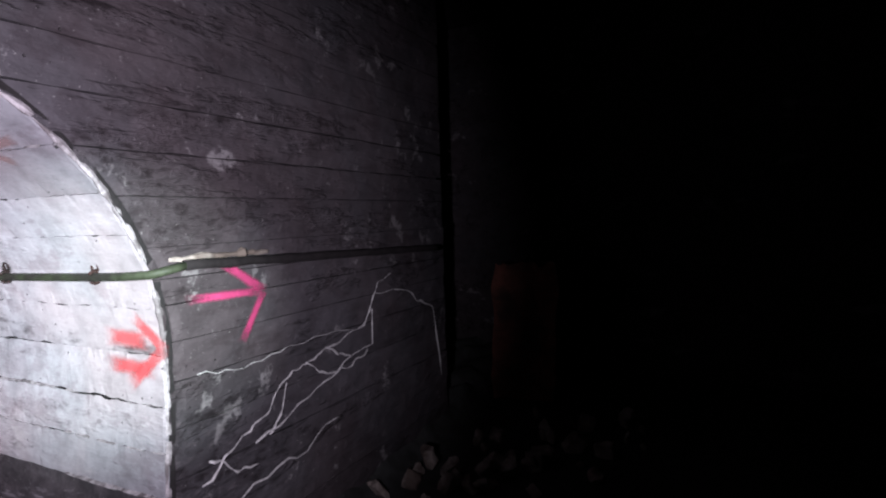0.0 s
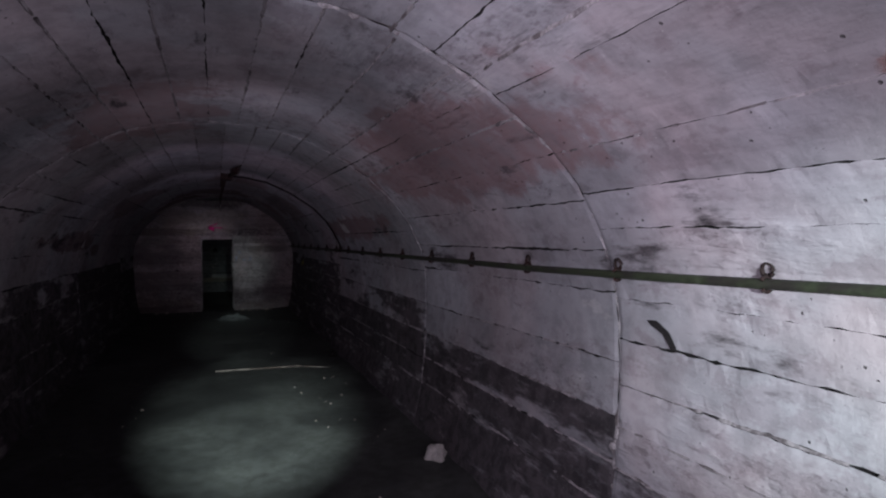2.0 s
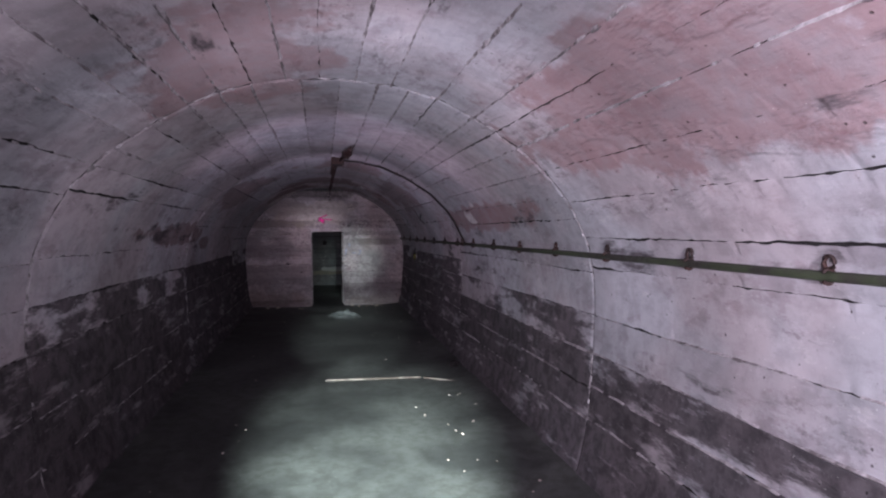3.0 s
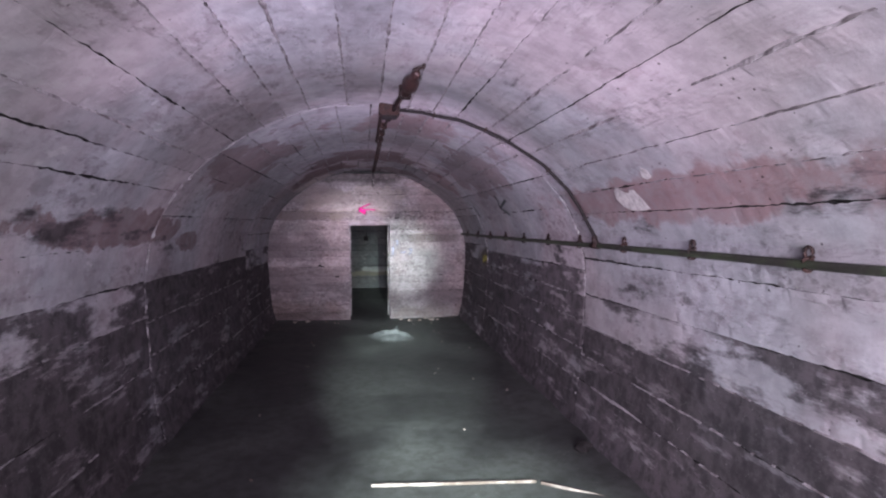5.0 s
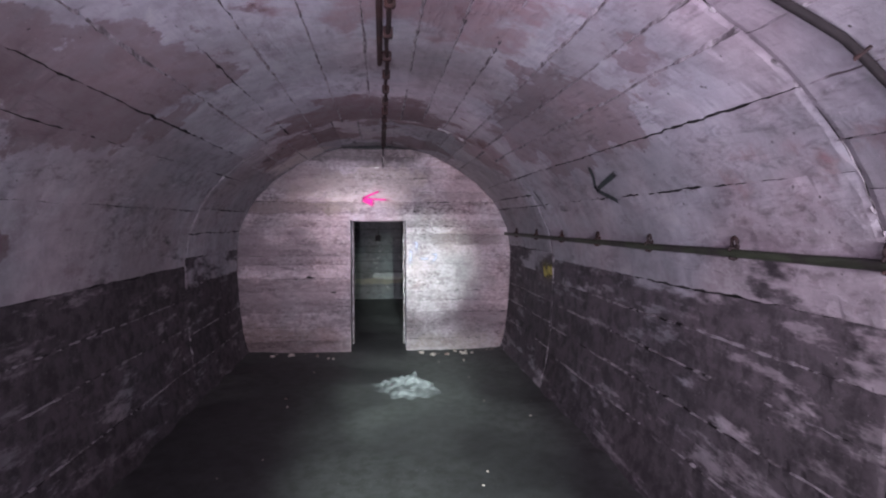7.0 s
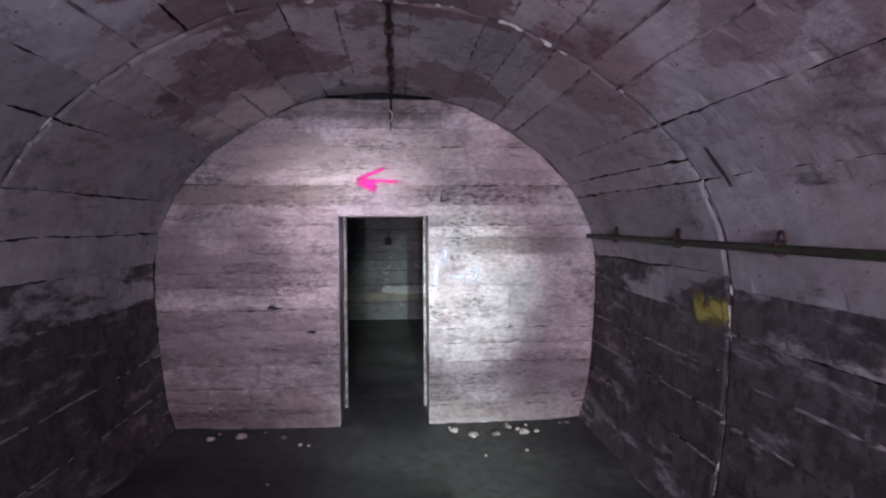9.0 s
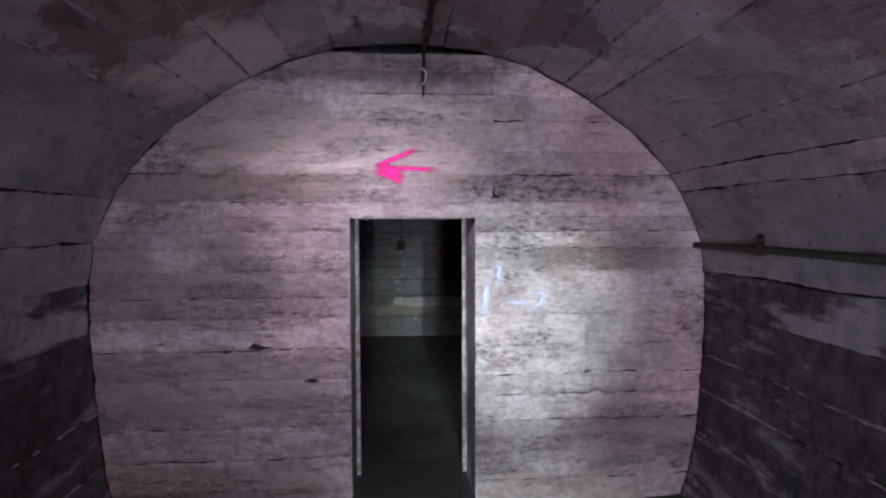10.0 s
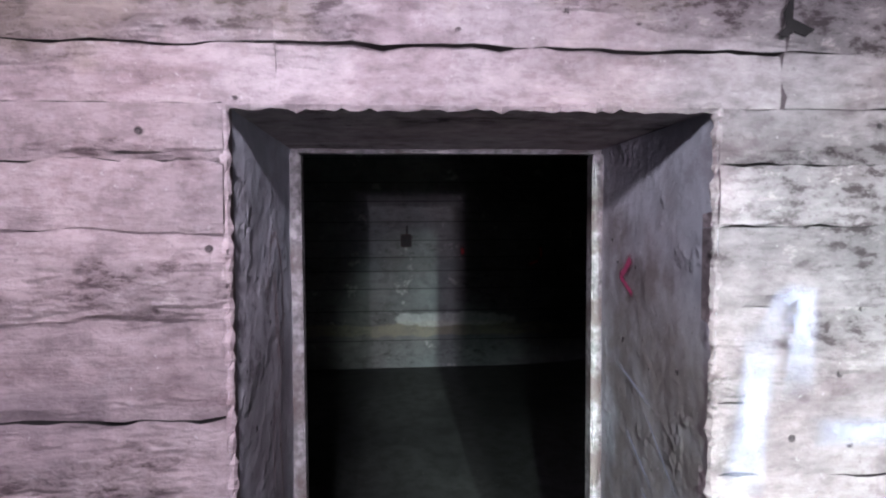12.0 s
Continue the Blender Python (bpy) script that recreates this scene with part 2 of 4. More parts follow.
M_SHEET = plain("rusty_sheet", (0.24, 0.09, 0.07), 0.8, metal=0.2, scale=9, second=(0.07, 0.04, 0.035))
M_STEEL = plain("worn_frame_paint", (0.26, 0.245, 0.25), 0.75, scale=55, depth=0.008, second=(0.12, 0.095, 0.09), spread=0.55)


def floor_material():
    n = Nodes("silt_floor")
    pos = n.position()
    a, b, c = n.noise(pos, 0.9, 5.0, 0.6), n.noise(pos, 9.0, 6.0, 0.65), n.noise(pos, 60.0, 3.0, 0.6)
    color = n.mix(n.ramp(a, 0.35, 0.66), (0.032, 0.032, 0.033), (0.064, 0.065, 0.064))
    color = n.mix(n.ramp(b, 0.35, 0.62), n.mix(1.0, color, (0.62, 0.60, 0.58), "MULTIPLY"), color)
    color = n.mix(n.ramp(c, 0.68, 0.76, 0.0, 0.6), color, (0.30, 0.29, 0.28))
    n.bump(n.math("ADD", n.math("MULTIPLY", b, 0.7), n.math("MULTIPLY", c, 0.2)), 0.5, 0.012)
    return n.finish(color, n.ramp(a, 0.35, 0.62, 0.62, 0.9))


M_FLOOR = floor_material()


def plastic_film():
    n = Nodes("crumpled_clear_film")
    pos = n.position()
    n.bump(n.noise(pos, 34.0, 5.0, 0.6), 0.8, 0.01)
    n.shader.inputs["Alpha"].default_value = 0.26
    return n.finish(n.mix(n.ramp(n.noise(pos, 14.0), 0.4, 0.6), (0.12, 0.13, 0.135), (0.42, 0.44, 0.45)), 0.18)


M_FILM = plastic_film()


def spray(name, color, cover=1.0, core=0.22):
    """Spray paint: dense in the middle of a stroke, misty towards its edges (u along, v across the stroke)."""
    n = Nodes(name)
    uv = n.add("ShaderNodeSeparateXYZ")
    n.link(n.add("ShaderNodeTexCoord").outputs["UV"], uv.inputs[0])
    pos = n.position()
    across = n.math("ABSOLUTE", n.math("SUBTRACT", uv.outputs[1], 0.5))
    along = n.math("ABSOLUTE", n.math("SUBTRACT", uv.outputs[0], 0.5))
    far = n.math("MAXIMUM", across, n.math("SUBTRACT", along, 0.04))
    ragged = n.math("MULTIPLY", n.math("SUBTRACT", n.noise(pos, 55.0, 5.0, 0.75), 0.5), 0.34)
    alpha = n.ramp(n.math("ADD", far, ragged), core, 0.46, cover, 0.0)
    n.link(alpha, n.shader.inputs["Alpha"])
    tone = n.noise(pos, 18.0, 4.0, 0.6)
    return n.finish(n.mix(n.ramp(tone, 0.3, 0.7), tuple(c * 0.75 for c in color), color), 0.75)


P_RED = spray("red_spray", (0.64, 0.075, 0.085), 0.72, 0.06)
P_PINK = spray("pink_spray", (0.62, 0.060, 0.20), 0.80, 0.08)
P_MAGENTA = spray("magenta_spray", (0.78, 0.010, 0.28), 0.95, 0.10)
P_BLACK = spray("black_spray", (0.012, 0.022, 0.022), 1.0)
P_YELLOW = spray("yellow_spray", (0.46, 0.41, 0.10), 0.85, 0.10)
P_WHITE = spray("white_spray", (0.50, 0.50, 0.66), 0.60, 0.03)
P_FADED = spray("faded_orange_spray", (0.50, 0.24, 0.20), 0.32)

# ---------------------------------------------------------------- building helpers
YC, TOP = -0.40, 2.75
# height and half width of the tunnel's bore
BORE = ((0, 1.66), (0.1, 1.70), (0.27, 1.74), (0.6, 1.78), (1.05, 1.81), (1.37, 1.81), (1.65, 1.765), (1.89, 1.65), (2.05, 1.545), (2.26, 1.34), (2.48, 1.02), (2.64, 0.70), (2.72, 0.40), (2.75, 0))
RING = [(YC + h, z) for z, h in BORE] + [(YC - h, z) for z, h in BORE[-2::-1]]
ARC = [0.0]
for p, q in zip(RING, RING[1:]):
    ARC.append(ARC[-1] + math.dist(p, q))
GIRTH = ARC[-1]
NORTH_TOP, SOUTH_TOP = 2.30, GIRTH - 2.30


def bore(s):
    """The point of the bore s metres along it from the foot of the north wall."""
    return float(np.interp(s, ARC, [p[0] for p in RING])), float(np.interp(s, ARC, [p[1] for p in RING]))


def on_bore(x, s, lift=0.0):
    """A point of the tunnel's inner face, lifted off it by some metres."""
    (y0, z0), (y1, z1) = bore(max(0, s - 0.06)), bore(min(GIRTH, s + 0.06))
    y, z = bore(s)
    ty, tz = y1 - y0, z1 - z0
    size = math.hypot(ty, tz)
    return Vector((x, y - tz / size * lift, z + ty / size * lift))


def half_width(z):
    return float(np.interp(z, [b[0] for b in BORE], [b[1] for b in BORE]))


def wob(a, b, c=0.0):
    return noise.noise(Vector((a, b, c)))


def part(name, bm, material, parent=None, label="", smooth=False):
    """Links a bmesh as one mesh object."""
    mesh = bpy.data.meshes.new(name)
    bm.normal_update()
    bm.to_mesh(mesh)
    bm.free()
    return mesh_object(name, mesh, material, parent, label, smooth)


def mesh_object(name, mesh, material, parent=None, label="", smooth=False):
    if not mesh.materials:
        mesh.materials.append(material)
    if smooth:
        mesh.polygons.foreach_set("use_smooth", [True] * len(mesh.polygons))
    ob = new(name, mesh)
    ob.parent = parent
    if label:
        tagged(ob, label)
    return ob


def raw(name, verts, faces, material, parent=None, label="", smooth=False):
    mesh = bpy.data.meshes.new(name)
    mesh.from_pydata([tuple(v) for v in verts], [], faces)
    mesh.update()
    return mesh_object(name, mesh, material, parent, label, smooth)


def holder(name, place, label, category, group=""):
    ob = new(name)
    ob.location = place
    return tagged(ob, label, category, group)


def child(ob, parent):
    """Parts are built in world metres; this keeps them there under a moved holder."""
    ob.parent = parent
    ob.matrix_parent_inverse = Matrix.Translation(parent.location).inverted()
    return ob


def box(lo, hi, bevel=0.0):
    bm = bmesh.new()
    bmesh.ops.create_cube(bm, size=1)
    for v in bm.verts:
        v.co = Vector([lo[i] + (v.co[i] + 0.5) * (hi[i] - lo[i]) for i in range(3)])
    if bevel:
        bmesh.ops.bevel(bm, geom=bm.edges[:], offset=bevel, segments=2, affect="EDGES")
    return bm


def tube(points, radius, sides=10, cap=True):
    """Vertices and faces of a tube along points; radius may be a function of the index."""
    points = [Vector(p) for p in points]
    verts, faces = [], []
    up = Vector((0.13, 0.27, 1)).normalized()
    for i, p in enumerate(points):
        d = (points[min(i + 1, len(points) - 1)] - points[max(i - 1, 0)]).normalized()
        a = d.cross(up if abs(d.dot(up)) < 0.95 else Vector((1, 0, 0))).normalized()
        b = d.cross(a)
        r = radius(i) if callable(radius) else radius
        for k in range(sides):
            t = 2 * math.pi * k / sides
            verts.append(p + (a * math.cos(t) + b * math.sin(t)) * r)
    for i in range(len(points) - 1):
        for k in range(sides):
            j = (k + 1) % sides
            faces.append((i * sides + k, i * sides + j, (i + 1) * sides + j, (i + 1) * sides + k))
    if cap:
        faces.append(tuple(range(sides))[::-1])
        faces.append(tuple(range((len(points) - 1) * sides, len(points) * sides)))
    return verts, faces


def joined(pieces):
    verts, faces = [], []
    for v, f in pieces:
        n = len(verts)
        verts += v
        faces += [tuple(i + n for i in face) for face in f]
    return verts, faces


def rock(radius, seed, squash=0.7, rough=0.35, cuts=2):
    bm = bmesh.new()
    bmesh.ops.create_icosphere(bm, subdivisions=cuts, radius=1)
    for v in bm.verts:
        c = v.co.copy()
        k = 1 + rough * wob(c.x * 1.3 + seed, c.y * 1.3, c.z * 1.3) + rough * 0.5 * wob(c.x * 3 + seed, c.y * 3, c.z * 3)
        v.co = Vector((c.x * k, c.y * k, max(-0.5, c.z * k * squash))) * radius
    return bm


def slab(x0, x1, y0, y1, z0, z1):
    return box((min(x0, x1), min(y0, y1), min(z0, z1)), (max(x0, x1), max(y0, y1), max(z0, z1)))


# ---------------------------------------------------------------- tunnel: shell
X_IN, X_END = -2.30, -17.0


def shell(name, s0, s1, material):
    """The thick rough concrete behind the board marks, from s0 to s1 round the bore."""
    cuts = [s0] + [s for s in ARC if s0 + 0.01 < s < s1 - 0.01] + [s1]
    verts, faces = [], []
    for x in (X_IN - 0.065, X_END - 0.02):
        for lift in (-0.034, -0.45):
            verts += [on_bore(x, s, lift) for s in cuts]
    n = len(cuts)
    for i in range(n - 1):
        faces += [(i, i + 1, 2 * n + i + 1, 2 * n + i), (n + i, 3 * n + i, 3 * n + i + 1, n + i + 1), (i, n + i, n + i + 1, i + 1), (2 * n + i, 2 * n + i + 1, 3 * n + i + 1, 3 * n + i)]
    faces += [(0, 2 * n, 3 * n, n), (n - 1, 2 * n - 1, 4 * n - 1, 3 * n - 1)]
    return tagged(raw(name, verts, faces, material), kind="structure")


wall_north = tagged(shell("wall_north", 0.0, NORTH_TOP, M_GAP), "board-marked grey-mauve concrete tunnel wall with dark joints", "wall")
wall_south = tagged(shell("wall_south", SOUTH_TOP, GIRTH, M_GAP), "board-marked grey-mauve concrete tunnel wall, damp low down", "wall")
vault = tagged(shell("ceiling", NORTH_TOP, SOUTH_TOP, M_GAP), "low rounded concrete vault with board marks and stains", "ceiling")

# bays of the tunnel: where each begins and ends, and the board joints round the bore
BAYS = (
    (-2.30, -4.28, (0.40, 0.64, 0.85, 1.06, 1.29, 1.50, 1.86, 2.06, 2.30, 2.70, 2.84, 3.24, 3.53, 4.05, 4.60, 5.05, 5.46, 5.80, 6.15, 6.45, 6.72, 7.02, 7.35)),
    (-4.28, -7.08, (0.43, 0.66, 0.90, 1.17, 1.52, 1.74, 2.02, 2.30, 2.56, 2.92, 3.20, 3.52, 3.98, 4.40, 4.80, 5.18, 5.46, 5.70, 6.15, 6.42, 6.70, 7.06, 7.38)),
    (-7.08, -11.08, (0.42, 0.64, 0.89, 1.17, 1.48, 1.88, 2.07, 2.30, 2.55, 2.93, 3.20, 3.60, 4.10, 4.41, 4.80, 5.31, 5.46, 5.66, 6.13, 6.42, 6.70, 7.10, 7.40)),
    (-11.08, -15.02, (0.41, 0.68, 0.92, 1.14, 1.37, 1.95, 2.30, 2.58, 2.95, 3.20, 3.62, 4.20, 4.50, 4.95, 5.46, 5.88, 6.43, 6.75, 7.02, 7.40)),
    (-15.02, -17.00, (0.45, 0.71, 0.93, 1.20, 1.44, 1.95, 2.08, 2.30, 2.73, 2.93, 3.30, 4.05, 4.55, 5.05, 5.46, 5.85, 6.12, 6.36, 6.64, 7.10, 7.40)),
)


# heights under which flood silt clings to the boards of each bay, on the north and the south wall
SILT_NORTH, SILT_SOUTH = (0.42, 0.62, 0.98, 1.20, 1.08), (0.80, 0.90, 1.10, 1.29, 1.22)


def filled(cuts):
    """Adds a joint in the middle of each wide board of the crown."""
    wide = [(a + b) / 2 for a, b in zip(cuts, cuts[1:]) if b - a > 0.34 and 2.3 < a < 5.4]
    return tuple(sorted(cuts + tuple(wide)))


def silt_on(bay, s0, s1):
    """How much silt a board carries: 1 under the tide mark, fading over the board above it."""
    z = bore((s0 + s1) / 2)[1]
    tide = (SILT_NORTH if s1 < GIRTH / 2 else SILT_SOUTH)[bay]
    return (0.92 if z < tide else 0.46 if z < tide + 0.25 else 0.04) + 0.22 * wob(s0 * 9.1, bay * 3.7)


def waver(x, s):
    """How far a joint strays from its line: shared by the boards on both sides of it."""
    return 0.0 if s <= 0.0 or s >= GIRTH else 0.008 * wob(x * 1.7, s * 3.1, 21) + 0.005 * wob(x * 8, s * 5.3, 22) + 0.003 * wob(x * 19, s, 23)


def strip(x0, x1, s0, s1, seed, gap0, gap1, proud):
    """One board's imprint: a slightly proud, wavy sheet with chipped edges folded back into the joints."""
    nx = max(4, int(abs(x1 - x0) / 0.030))
    ns = max(3, int((s1 - s0) / 0.085))
    verts, faces, marks = [], [], []
    rows = [-1] + list(range(ns + 1)) + [ns + 1]
    for i in range(nx + 1):
        x = x0 + (x1 - x0) * i / nx
        fold = i in (0, nx)
        lo = s0 + gap0 * max(0.02, 0.10 + 1.5 * wob(x * 0.9, s0 * 7.0, 1) + 1.1 * wob(x * 9, seed, 2) + 1.2 * wob(x * 21, seed, 8))
        hi = s1 - gap1 * max(0.02, 0.10 + 1.5 * wob(x * 0.9, s1 * 7.0, 1) + 1.1 * wob(x * 9, seed, 7) + 1.2 * wob(x * 21, seed, 9))
        lo, hi = lo + waver(x, s0), hi + waver(x, s1)
        for r in rows:
            k = min(max(r, 0), ns) / ns
            s = lo + (hi - lo) * k
            lift = proud + 0.0035 * wob(x * 2.3, s * 4, seed) + 0.0018 * wob(x * 9, s * 16, seed)
            if r in (0, ns):
                lift -= 0.003 + 0.009 * max(0, wob(x * 14, seed, 3))
            if fold:
                lift -= 0.006 + 0.008 * max(0, wob(s * 12, seed, 6))
                bite = 0.0005 + 0.013 * max(0, 0.05 + 0.9 * wob(s * 3, x0, 2) + 0.9 * wob(s * 19, x0 + i, 3))
            else:
                bite = 0.0
            if r in (-1, ns + 1):
                s, lift = s + (-0.003 if r < 0 else 0.003), -0.036
            verts.append(on_bore(x + (-bite if i == 0 else bite), min(max(s, 0.0), GIRTH), lift))
    n = len(rows)
    for i in range(nx):
        for j in range(n - 1):
            a = i * n + j
            faces.append((a, a + 1, a + n + 1, a + n))
            marks.append(1 if j in (0, n - 2) else 0)
    for i, flip in ((0, False), (nx, True)):
        base = len(verts)
        for j in range(n):
            s = s0 + (s1 - s0) * min(max((j - 1) / ns, 0), 1)
            verts.append(on_bore(verts[i * n + j].x, s, -0.036))
        for j in range(n - 1):
            face = (i * n + j, base + j, base + j + 1, i * n + j + 1)
            faces.append(face[::-1] if flip else face)
            marks.append(1)
    return verts, faces, marks


def fin(points, lifts, width):
    """A broken ridge of lime and laitance: points and their inward normals times height."""
    verts, faces = [], []
    for i, (a, top, b) in enumerate(points):
        verts += [a, top, b]
    for i in range(len(points) - 1):
        if lifts[i] > 0.001 and lifts[i + 1] > 0.0005:
            k = 3 * i
            faces += [(k, k + 1, k + 4, k + 3), (k + 1, k + 2, k + 5, k + 4)]
    return verts, faces


def long_fin(x0, x1, s, seed, size):
    points, lifts = [], []
    n = int(abs(x1 - x0) / 0.028)
    for i in range(n + 1):
        x = x0 + (x1 - x0) * i / n
        h = size * max(0.0, (0.45 if NORTH_TOP < s < SOUTH_TOP else 0.30) + 1.3 * wob(x * 1.3, seed, 3) + 1.2 * wob(x * 15, seed, 4))
        c = s + waver(x, s)
        w = 0.004 + h * 0.6
        points.append((on_bore(x, c - w, -0.002), on_bore(x, c + 0.003 * wob(x * 17, seed), (0.006 + h) if h > 0 else 0.0), on_bore(x, c + w, -0.002)))
        lifts.append(h)
    return fin(points, lifts, size)


def ring_fin(x, s0, s1, seed, size):
    points, lifts = [], []
    n = int((s1 - s0) / 0.022)
    for i in range(n + 1):
        s = s0 + (s1 - s0) * i / n
        h = size * max(0.0, -0.30 + 1.2 * wob(s * 2.1, seed, 6) + 2.2 * wob(s * 23, seed, 2))
        c = x + 0.02 * wob(s * 1.7, seed, 5) + 0.022 * wob(s * 9, seed, 9) + 0.012 * wob(s * 26, seed, 1)
        w = 0.002 + h * 0.6
        points.append((on_bore(c + w, s, -0.002), on_bore(c, s, 0.002 + h), on_bore(c - w, s, -0.002)))
        lifts.append(h)
    return fin(points, lifts, size)


def ring_crust(x, s0, s1, seed):
    """Crumbly lime and mortar squeezed out of the joint between two bays."""
    path = [s0 + 0.018 * i for i in range(int((s1 - s0) / 0.018) + 1)]
    line = [on_bore(x + 0.016 * wob(s * 2.3, seed, 5) + 0.02 * wob(s * 13, seed, 7), s, -0.006 + 0.006 * wob(s * 17, seed, 2)) for s in path]
    return tube(line, lambda i: 0.002 + 0.030 * max(0.0, -0.14 + 0.8 * wob(path[i] * 1.9, seed, 3) + 0.7 * wob(path[i] * 21, seed, 4)), 5)


def grimed(ob, marks):
    """Gives the marked faces, those inside the joints, their grime."""
    ob.data.materials.append(M_GAP)
    ob.data.polygons.foreach_set("material_index", marks)
    return ob


vault_strips, vault_fins = [], []
wall_jobs = []
rng = random.Random(11)
for b, (x0, x1, cuts) in enumerate(BAYS):
    cuts = filled(cuts)
    edges = (0.0, *cuts, GIRTH)
    kinds = [rng.random() * (0.75 if s < NORTH_TOP or s > SOUTH_TOP else 1.0) + (0.0 if s < NORTH_TOP or s > SOUTH_TOP else 0.36) for s in edges]
    for k, (s0, s1) in enumerate(zip(edges, edges[1:])):
        g0 = 0.0075 if kinds[k] < 0.62 else 0.001
        g1 = 0.0075 if kinds[k + 1] < 0.62 else 0.001
        made = strip(x0, x1, s0, s1, b * 31 + k * 2.7, g0, g1, rng.uniform(0.0, 0.0065))
        if NORTH_TOP - 0.01 <= s0 and s1 <= SOUTH_TOP + 0.01:
            vault_strips.append(made)
        else:
            wall_jobs.append((wall_north if s1 <= NORTH_TOP + 0.01 else wall_south, made, silt_on(b, s0, s1)))
    for k, s in enumerate(cuts):
        low = bore(s)[1] < 1.15
        if low or kinds[k + 1] > 0.55:
            made = long_fin(x0, x1, s, b * 17 + k, 0.012 if low or NORTH_TOP < s < SOUTH_TOP else 0.007)
            inside = NORTH_TOP - 0.01 <= s <= SOUTH_TOP + 0.01
            (vault_fins if inside else wall_jobs).append(made if inside else (wall_north if s < 3 else wall_south, made))
    if b:
        for s0, s1, owner in ((0.05, NORTH_TOP, wall_north), (NORTH_TOP, SOUTH_TOP, None), (SOUTH_TOP, GIRTH - 0.05, wall_south)):
            made = ring_fin(x0, s0, s1, b * 5 + s0, 0.011)
            if owner:
                wall_jobs.append((owner, made))
                wall_jobs.append((owner, ring_crust(x0, s0, s1, b * 3 + s0)))
            else:
                vault_fins.append(made)
                vault_fins.append(ring_crust(x0, s0, s1, b * 3 + s0))
vault_marks = grimed(raw("ceiling", *joined([m[:2] for m in vault_strips]), M_WALL, vault), [k for m in vault_strips for k in m[2]])
vault_ridges = raw("ridge", *joined(vault_fins), M_FIN, vault, "whitish lime ridges along the board joints")

# ---------------------------------------------------------------- floor
def ground(name, x0, x1, y0, y1, step, height=0.012):
    nx, ny = int((x1 - x0) / step), int((y1 - y0) / step)
    verts = []
    for i in range(nx + 1):
        for j in range(ny + 1):
            x, y = x0 + (x1 - x0) * i / nx, y0 + (y1 - y0) * j / ny
            edge = max(0.0, abs(y - YC) - 1.15) if x < X_IN else 0.0
            verts.append((x, y, height * wob(x * 1.1, y * 1.1, 4) + 0.004 * wob(x * 6, y * 6) + 0.05 * edge * (1 + wob(x * 3, y * 3))))
    faces = [(i * (ny + 1) + j, (i + 1) * (ny + 1) + j, (i + 1) * (ny + 1) + j + 1, i * (ny + 1) + j + 1) for i in range(nx) for j in range(ny)]
    return tagged(raw(name, verts, faces, M_FLOOR, smooth=True), "dark trodden silt floor, faintly damp and greenish", "floor", kind="structure")


floor = ground("floor", -17.55, 3.2, -4.4, 6.4, 0.09)
floor_far = ground("floor_far", -22.6, -17.55, -4.4, 4.4, 0.12)
raw("floor_base", [(-23, -5, -0.2), (4, -5, -0.2), (4, 7, -0.2), (-23, 7, -0.2)], [(0, 1, 2, 3)], M_FLOOR, floor)

# ---------------------------------------------------------------- end wall with its doorway
DOOR_L, DOOR_R, DOOR_TOP, DEPTH = -0.755, -0.005, 1.755, 0.52
end_wall = tagged(new("wall_west"), "pale board-marked concrete end wall with a doorway", "wall", kind="structure")


def bore_slab(y0, y1, z0, z1, x0, x1, steps=14):
    """A block of the end wall between two heights, its outer ends following the bore."""
    verts, faces = [], []
    for x in (x0, x1):
        for k in range(steps + 1):
            z = z0 + (z1 - z0) * k / steps
            h = half_width(min(z, TOP)) + 0.03
            verts += [(x, max(y0, YC - h), z), (x, min(y1, YC + h), z)]
    n = 2 * (steps + 1)
    for k in range(steps):
        a = 2 * k
        faces += [(a, a + 1, a + 3, a + 2), (n + a, n + a + 2, n + a + 3, n + a + 1), (a, a + 2, n + a + 2, n + a), (a + 1, n + a + 1, n + a + 3, a + 3)]
    faces += [(0, n, n + 1, 1), (n - 2, n - 1, 2 * n - 1, 2 * n - 2)]
    return verts, faces


raw("core", *joined([
    bore_slab(-9, DOOR_L - 0.012, -0.05, DOOR_TOP + 0.012, X_END - 0.040, X_END - DEPTH),
    bore_slab(DOOR_R + 0.012, 9, -0.05, DOOR_TOP + 0.012, X_END - 0.040, X_END - DEPTH),
    bore_slab(-9, 9, DOOR_TOP + 0.012, 2.71, X_END - 0.040, X_END - DEPTH)]), M_GAP, end_wall)
COURSES = (0.0, 0.16, 0.34, 0.53, 0.68, 0.81, 0.985, 1.17, 1.29, 1.44, 1.57, 1.67, 1.755, 1.845, 2.00, 2.14, 2.32, 2.47, 2.60, 2.70)


def sway(y, z):
    """How far a joint of the end wall strays from its line."""
    return 0.0 if z in (0.0, DOOR_TOP) else 0.009 * wob(y * 2.3, z * 5.1, 31) + 0.006 * wob(y * 9, z * 7.7, 32) + 0.004 * wob(y * 22, z, 33)


